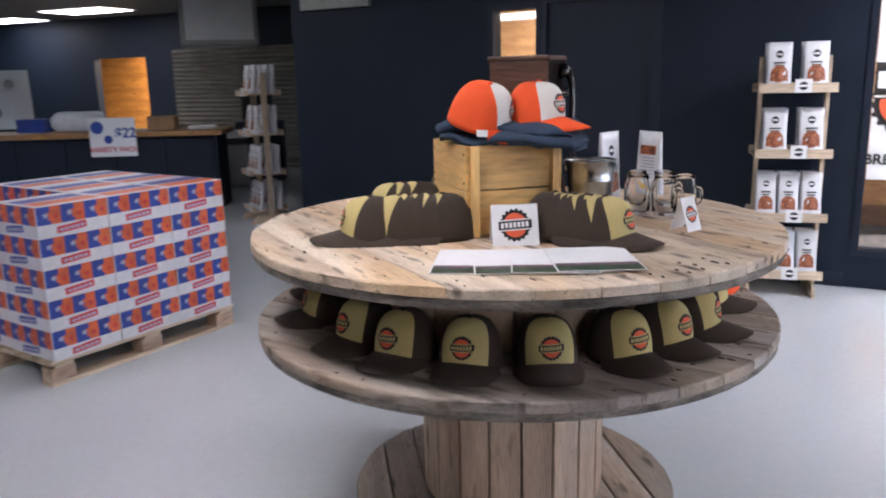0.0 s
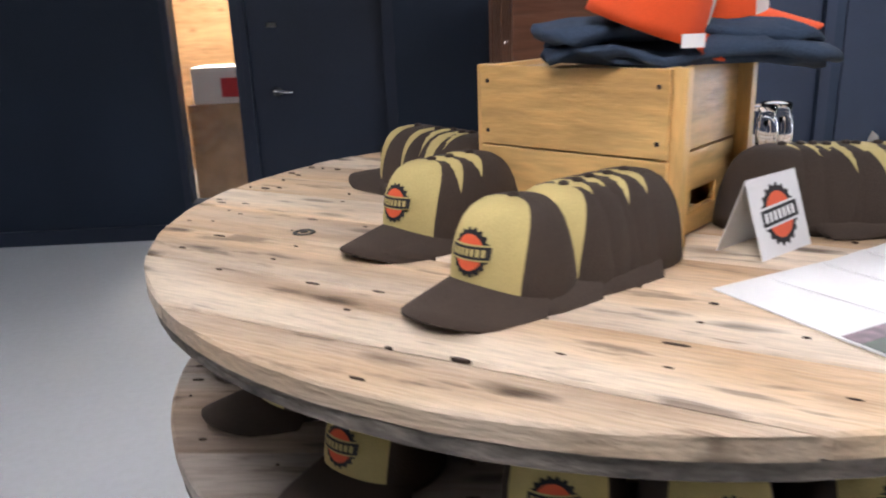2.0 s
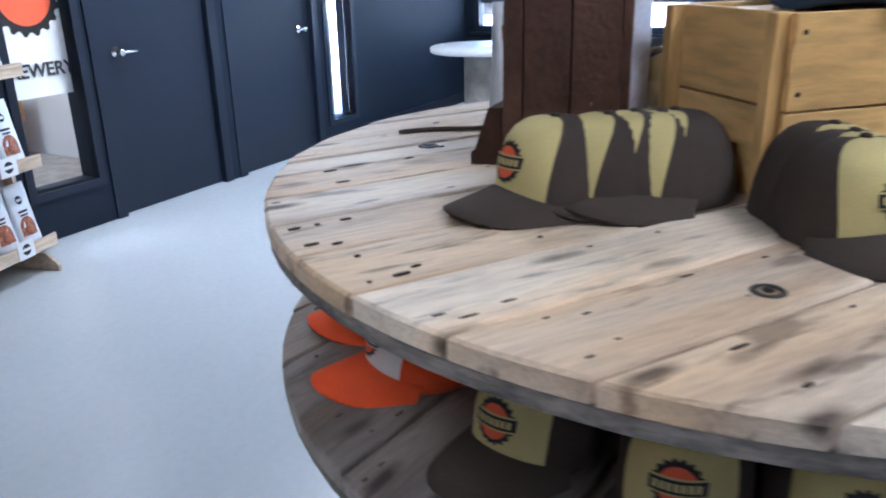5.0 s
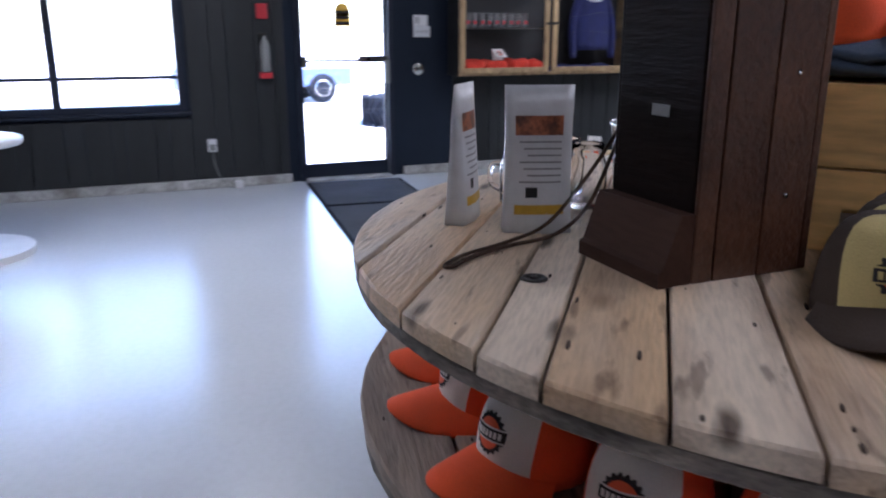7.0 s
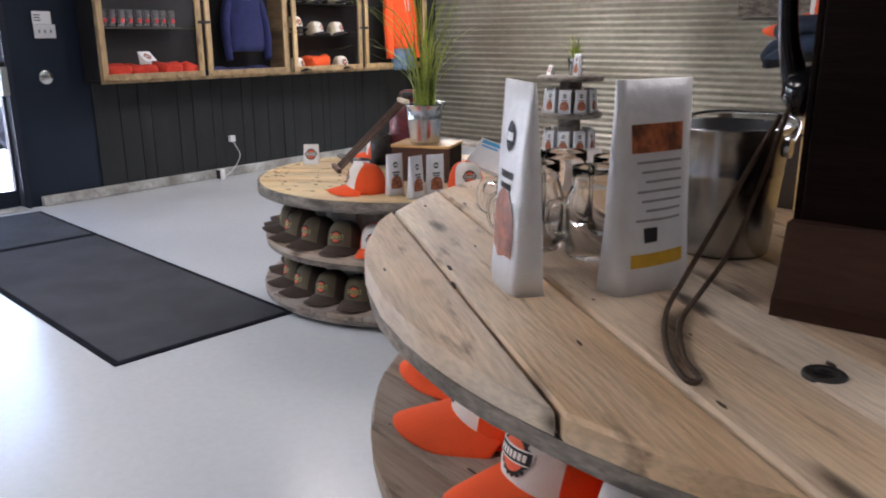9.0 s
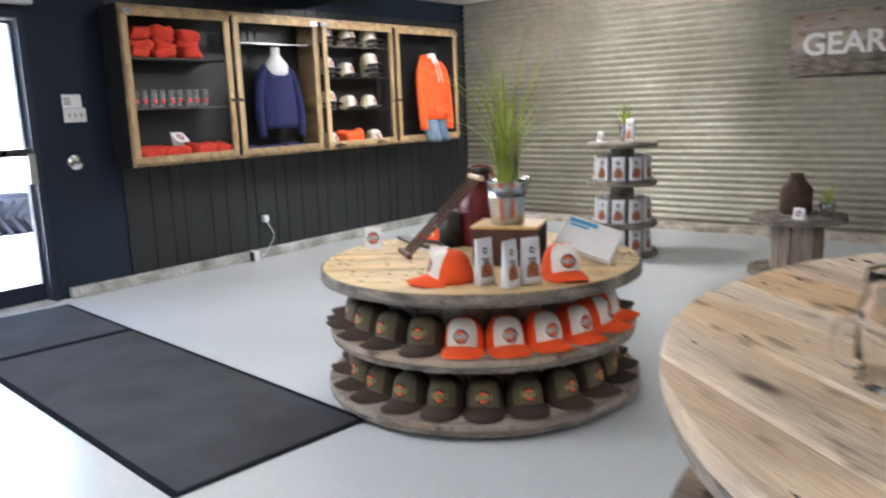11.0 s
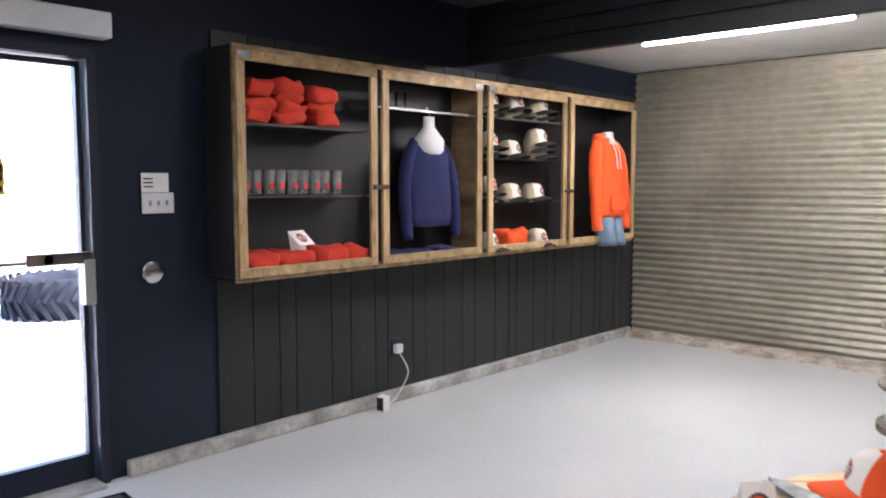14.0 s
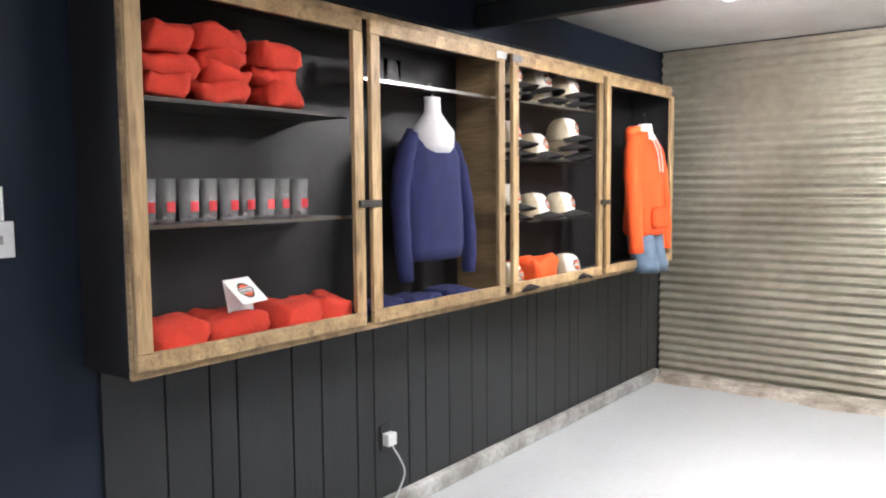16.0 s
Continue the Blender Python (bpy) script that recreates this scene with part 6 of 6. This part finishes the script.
# ---- pouch racks ----
def rack(x, y, turn, label, both=False, seed=0):
    r = thing("display_rack", label, "display rack", "pouch racks", pose(x, y, 0, 0, 0, turn))
    for s in (-1, 1):
        p = part("post", boxes((0.0, 1.52, -0.03, 0.03, -0.012, 0.012), bev=0.003), PALE, r)
        p.matrix_basis = pose(s * 0.205, 0.0, 0.06, 0, -90, 0)
        bm = bmesh.new()
        pr = [(-0.21, 0.0), (0.21, 0.0), (0.21, 0.03), (0.15, 0.085), (-0.15, 0.085), (-0.21, 0.03)]
        a = [bm.verts.new((s * 0.205 - 0.030, q, z)) for q, z in pr]
        b = [bm.verts.new((s * 0.205 - 0.013, q, z)) for q, z in pr]
        bm.faces.new(a)
        bm.faces.new(b[::-1])
        for i in range(6):
            bm.faces.new((a[i], a[(i + 1) % 6], b[(i + 1) % 6], b[i]))
        part("foot", bm, PALE, r, "rounded runner foot")
    for z in (0.15, 0.54, 0.96, 1.38):
        t = part("tray", boxes((-0.235, 0.235, -0.17, 0.17, z - 0.022, z - 0.010)), PALE, r)
        part("lip", boxes((-0.235, 0.235, -0.182, -0.1705, z - 0.03, z + 0.03), bev=0.002), PALE, t)
        part("lip", boxes((-0.235, 0.235, 0.1705, 0.182, z - 0.03, z + 0.03), bev=0.002), PALE, t)
        tag = part("price_tag", boxes((-0.02, 0.08, -0.1865, -0.183, z - 0.03, z + 0.055)), PAPER, t, "white price card with a dark badge")
        bm = bmesh.new()
        disc_patch(bm, lambda a, b: Vector((a, -0.1872, b)), 0.03, z + 0.012, 0.027, 14)
        strip_patch(bm, lambda a, b: Vector((a, -0.1878, b)), -0.005, 0.065, z + 0.006, z + 0.02, 1)
        part("badge", bm, [INK, PAPER], tag)
        M0 = pose(x, y, 0, 0, 0, turn)
        for yy, hd in (((-0.10, 0), (0.02, 0), (0.10, 180)) if both else ((-0.10, 0), (0.0, 0))):
            for k in range(2 if z > 0.6 else 3):
                xx = -0.11 + 0.22 * k if z > 0.6 else -0.14 + 0.14 * k
                q = M0 @ Vector((xx, yy, z - 0.009))
                pouch("small_pouch", "white pouch with a dark badge and food photo", q.x, q.y, q.z, turn + hd, 0.30, 0.155 if z > 0.6 else 0.13, 0.075, "white rack pouches", lean=-6 if hd == 0 else 6, detail=False)
    return r


rack(0.87, 3.27, 8, "pale pine display rack filled with white pouches")
rack(-4.35, 4.55, -38, "pale pine display rack with white pouches and price cards", True)

# ---- pallet of beer cases ----
PM = pose(-2.49, 0.17, 0, 0, 0, 80)     # x along the long face, y into the stack
pa = thing("wooden_pallet", "worn wooden shipping pallet", "pallet", m=PM)
for k in range(7):
    y = 0.05 + k * 0.175
    part("deck_board", boxes((-0.01, 1.19, y - 0.05, y + 0.05, 0.118, 0.138), bev=0.002), PALE, pa)
for y in (0.06, 0.575, 1.09):
    part("bottom_board", boxes((-0.01, 1.19, y - 0.05, y + 0.05, 0.0, 0.020), bev=0.002), PALE, pa)
    for x in (0.06, 0.59, 1.12):
        part("block", boxes((x - 0.065, x + 0.065, y - 0.05, y + 0.05, 0.021, 0.098), bev=0.004), DRUM, pa)
for x in (0.06, 0.59, 1.12):
    part("stringer", boxes((x - 0.05, x + 0.05, 0.0, 1.15, 0.099, 0.117)), PALE, pa)
cs = thing("beer_case", "white beer carton with blue and orange blocks", "carton", "cartons on the pallet")
CL, CD, CHH = 0.388, 0.388, 0.157
CASE_ORANGE = mat("deep_orange_print", (0.72, 0.13, 0.035), 0.45, 0, 0.12, 14, 60, 0)
part("carton", boxes((0, CL - 0.004, 0, CD - 0.004, 0, CHH), bev=0.003), CASE_WHITE, cs)
bm = bmesh.new()
cell = (CL - 0.004) / 6
for side in range(4):
    T = Matrix.Translation(((CL - 0.004) / 2, (CD - 0.004) / 2, 0)) @ pose(0, 0, 0, 0, 0, 90 * side) @ Matrix.Translation((-(CL - 0.004) / 2, -(CD - 0.004) / 2 - 0.0008, 0))
    fn = lambda a, b, lift=0.0: T @ Vector((a, -lift, b))
    for k in range(6):
        strip_patch(bm, fn, 0.003 + (k + 0.14 * (k % 2)) * cell * 0.985, 0.003 + (k + 1 + 0.14 * (1 - k % 2)) * cell * 0.985, 0.062, 0.153, k % 2, 1)
        if k % 2:
            disc_patch(bm, lambda a, b: fn(a, b, 0.0005), 0.003 + (k + 0.30) * cell * 0.985, 0.105, 0.031, 14, 1, teeth=5, depth=0.008)
            disc_patch(bm, lambda a, b: fn(a, b, 0.0010), 0.003 + (k + 0.55) * cell * 0.985, 0.098, 0.014, 10, 3, teeth=4, depth=0.005)
        else:
            disc_patch(bm, lambda a, b: fn(a, b, 0.0010), 0.003 + (k + 0.72) * cell * 0.985, 0.108, 0.015, 10, 2, teeth=5, depth=0.006)
    strip_patch(bm, fn, 0.10, 0.26, 0.010, 0.045, 4 if side % 2 else 5, 1, 0.012)
    for k in range(5):
        strip_patch(bm, lambda a, b: fn(a, b, 0.0006), 0.115 + 0.028 * k, 0.135 + 0.028 * k, 0.020 + 0.002 * k, 0.036 + 0.002 * k, 2, 1)
strip_patch(bm, lambda a, b: Vector((a, b, CHH + 0.0008)), 0.02, CL - 0.02, 0.02, CD * 0.38, 1, 1)
strip_patch(bm, lambda a, b: Vector((a, b, CHH + 0.0008)), 0.02, CL - 0.02, CD * 0.42, CD * 0.75, 0, 1)
part("print", bm, [BLUE_INK, CASE_ORANGE, CASE_GREY, RED_INK, BLUE_INK, RED_INK, CASE_WHITE], cs, "blue and orange printed blocks")
first = True
for lay in range(5):
    for i in range(3):
        for j in range(3):
            if lay == 4 and i == 0 and j > 0:
                continue
            T = PM @ pose(0.006 + i * CL + rnd.uniform(-0.003, 0.003), -0.012 + j * CD, 0.139 + lay * (CHH + 0.0012))
            if first:
                cs.matrix_basis = T
                first = False
            else:
                copy_thing(cs, T)

# ---- the hall behind ----
CM = pose(-7.3, 4.0, 0, 0, 0, 27)
ct = thing("bar_counter", "dark fronted bar counter with an orange wood top", "counter", m=CM)
part("body", boxes((-2.5, 2.2, 0.06, 0.65, 0.0, 0.888)), NAVY, ct)
part("worktop", boxes((-2.55, 2.28, 0.0, 0.72, 0.889, 0.95), bev=0.006), COUNTER, ct)
for k in range(8):
    part("front_panel", boxes((-2.45 + 0.58 * k, -1.91 + 0.58 * k, 0.045, 0.0595, 0.08, 0.85), bev=0.004), NAVY_DOOR, ct)
sn = thing("price_sign", "white price sign board lettered $22 VARIETY PACK", "sign", m=CM @ pose(1.02, 0.0, 0.84))
part("board", boxes((-0.265, 0.265, -0.012, -0.002, -0.17, 0.28)), PAPER, sn)
bm = bmesh.new()
text_mesh(bm, "$22", 0.16, pose(0.15, -0.014, 0.10, 90))
disc_patch(bm, lambda a, b: Vector((a, -0.014, b)), -0.17, 0.17, 0.075, 16)
disc_patch(bm, lambda a, b: Vector((a, -0.014, b)), -0.05, 0.03, 0.05, 12)
part("print", bm, BLUE_INK, sn, "blue print")
bm = bmesh.new()
text_mesh(bm, "VARIETY PACK", 0.082, pose(0.0, -0.014, -0.09, 90))
part("lettering", bm, RED_INK, sn, "red letters")
solo("blue_bin", boxes((-0.17, 0.17, -0.12, 0.12, 0.0, 0.16), bev=0.01), BLUE_INK, "blue plastic bin on the counter", "bin", m=CM @ pose(-0.05, 0.45, 0.951))
solo("white_bag", cloth(bmesh.new(), -0.3, 0.3, -0.14, 0.14, 0.0, 0.22, 9, 0.04, 12), BAG, "crumpled white bag on the counter", "bag", smooth=True, m=CM @ pose(0.5, 0.42, 0.951))
solo("cardboard_carton", boxes((-0.16, 0.16, -0.12, 0.12, 0.0, 0.16), bev=0.005), CARD, "small cardboard carton on the counter", "carton", m=CM @ pose(1.5, 0.4, 0.951))
solo("paper_tray", boxes((-0.15, 0.15, -0.1, 0.1, 0.0, 0.04), bev=0.008), PAPER, "white paper tray on the counter", "tray", m=CM @ pose(1.98, 0.35, 0.951))
wb_ = thing("notice_board", "pale printed notice board standing behind the bar", "board", m=pose(-10.66, 6.0, 0, 0, 0, 30))
part("board", boxes((-0.75, 0.75, -0.02, 0.02, 0.85, 1.75)), PAPER, wb_)
for k in range(5):
    part("blotch", lathe([(0.0, 0.0), (0.07 + 0.02 * (k % 2), 0.0), (0.06, 0.002), (0.0, 0.002)], 9, m=pose(-0.5 + 0.24 * k, -0.021, 1.1 + 0.22 * ((k * 2) % 3), 90)), GREY_INK, wb_)
part("leg", boxes((-0.7, -0.66, -0.015, 0.015, 0.0, 0.849)), IRON, wb_)
part("leg", boxes((0.66, 0.7, -0.015, 0.015, 0.0, 0.849)), IRON, wb_)
tr = thing("trash_can", "grey plastic trash can with a pale swing lid", "trash can", m=pose(-6.55, 6.85, 0, 0, 0, 40))
part("bin_body", boxes((-0.2, 0.2, -0.2, 0.2, 0.0, 0.62), bev=0.03), GREY_BOX, tr)
part("liner", boxes((-0.205, 0.205, -0.205, 0.205, 0.621, 0.70), bev=0.02), INK, tr, "black bag liner")
part("lid", boxes((-0.215, 0.215, -0.215, 0.215, 0.701, 0.80), bev=0.04), WHITE_PAINT, tr)
ck = thing("dark_appliance", "black countertop drinks appliance on a dark stand", "appliance", m=pose(-6.6, 7.6, 0, 0, 0, 30))
part("stand", boxes((-0.35, 0.35, -0.25, 0.25, 0, 0.9), bev=0.01), NAVY, ck)
part("body", boxes((-0.25, 0.2, -0.15, 0.15, 0.901, 1.45), bev=0.04), INK, ck)
du = thing("unit_heater", "large grey hanging ceiling heater box", "heater", m=pose(-6.4, 6.55, 0, 0, 0, 40))
part("casing", boxes((-0.50, 0.50, -0.42, 0.42, 1.98, 2.74), bev=0.02), GREY_BOX, du)
part("grille", boxes((-0.44, 0.44, -0.432, -0.4205, 2.05, 2.66)), WHITE_PAINT, du)
wp = thing("wall_panel_box", "grey framed panel fixed high on the dark wall", "panel", m=WA)
part("panel", boxes((-3.40, -2.62, -0.05, -0.002, 2.13, 2.72), bev=0.006), GREY_BOX, wp)
sd_ = thing("back_door", "open orange timber door in the lit back doorway", "door", m=pose(-14.45, 9.36, 0, 0, 0, 62))
part("leaf", boxes((0, 0.95, 0, 0.045, 0.01, 2.08), bev=0.004), PANEL, sd_)
part("handle", lathe([(0, 0), (0.03, 0), (0.03, 0.04), (0, 0.045)], 12, m=pose(0.88, -0.001, 1.0, 90)), CHROME, sd_)

# white reel in the corner
wr = thing("white_reel_table", "small white painted reel table in the corner", "table", "cable reel tables", pose(4.55, 2.15, 0))
part("top", lathe([(0.0, 0.70), (0.40, 0.70), (0.41, 0.71), (0.41, 0.735), (0.40, 0.745), (0.0, 0.745)], 40), WHITE_PAINT, wr, "", True)
part("column", lathe([(0.14, 0.045), (0.14, 0.70)], 24), BEIGE, wr, "", True)
part("base", lathe([(0.0, 0.0), (0.40, 0.0), (0.40, 0.044), (0.0, 0.044)], 40), WHITE_PAINT, wr)

# ---- outdoors ----
ty = thing("tractor_tyre", "big dark tractor tyre lying on the yard", "tyre", m=pose(14.7, -4.45, -0.50) @ Matrix.Diagonal((1.1, 1.1, 1.15, 1)))
part("tyre", lathe([(0.38, 0.03), (0.62, 0.0), (0.74, 0.06), (0.78, 0.16), (0.78, 0.36), (0.74, 0.46), (0.62, 0.52), (0.38, 0.49), (0.36, 0.26), (0.38, 0.03)], 48), RUBBER, ty, "", True)
for k in range(30):
    for s in (0, 1):
        a = 12 * k + 6 * s
        b_ = boxes((0.775, 0.825, -0.03, 0.03, -0.16, 0.16), bev=0.008)
        ob = part("lug", b_, RUBBER, ty)
        ob.matrix_basis = pose(0, 0, 0.14 if s else 0.38, 0, 0, a) @ pose(0, 0, 0, 32 if s else -32, 0, 0)
tk = thing("pickup_truck", "parked dark blue truck on the bright yard", "truck", m=pose(21.0, -2.5, -0.50, 0, 0, 95))
part("body", boxes((-2.4, 2.4, -0.9, 0.9, 0.45, 1.0), bev=0.08), TRUCK, tk)
part("cab", boxes((-0.7, 1.2, -0.82, 0.82, 0.98, 1.75), bev=0.14), TRUCK, tk)
part("windscreen", boxes((-0.5, 1.0, -0.84, 0.84, 1.15, 1.6), bev=0.05), BAKELITE, tk)
part("grille", boxes((2.39, 2.43, -0.6, 0.6, 0.6, 0.85)), CHROME, tk)
for x in (-1.5, 1.5):
    for s in (-1, 1):
        wl = part("wheel", lathe([(0.2, -0.12), (0.38, -0.11), (0.40, 0.0), (0.38, 0.11), (0.2, 0.12)], 24, m=pose(x, s * 0.82, 0.40, 90)), RUBBER, tk, "", True)
        part("rim", lathe([(0.0, -0.05), (0.22, -0.125), (0.22, 0.125), (0.0, 0.05)], 20, m=pose(x, s * 0.82, 0.40, 90)), CHROME, wl, "", True)
cr_ = thing("parked_car", "parked pale car outside the window", "car", m=pose(14.6, 5.2, -0.50, 0, 0, 80))
part("body", boxes((-2.1, 2.1, -0.85, 0.85, 0.35, 0.85), bev=0.12), WHITE_PAINT, cr_)
part("cabin", boxes((-1.1, 0.9, -0.75, 0.75, 0.82, 1.40), bev=0.2), BAKELITE, cr_)
for x in (-1.3, 1.3):
    for s in (-1, 1):
        wl = part("wheel", lathe([(0.18, -0.1), (0.31, -0.1), (0.33, 0.0), (0.31, 0.1), (0.18, 0.1)], 24, m=pose(x, s * 0.78, 0.33, 90)), RUBBER, cr_, "", True)
        part("rim", lathe([(0.0, -0.06), (0.2, -0.105), (0.2, 0.105), (0.0, 0.06)], 20, m=pose(x, s * 0.78, 0.33, 90)), CHROME, wl, "", True)
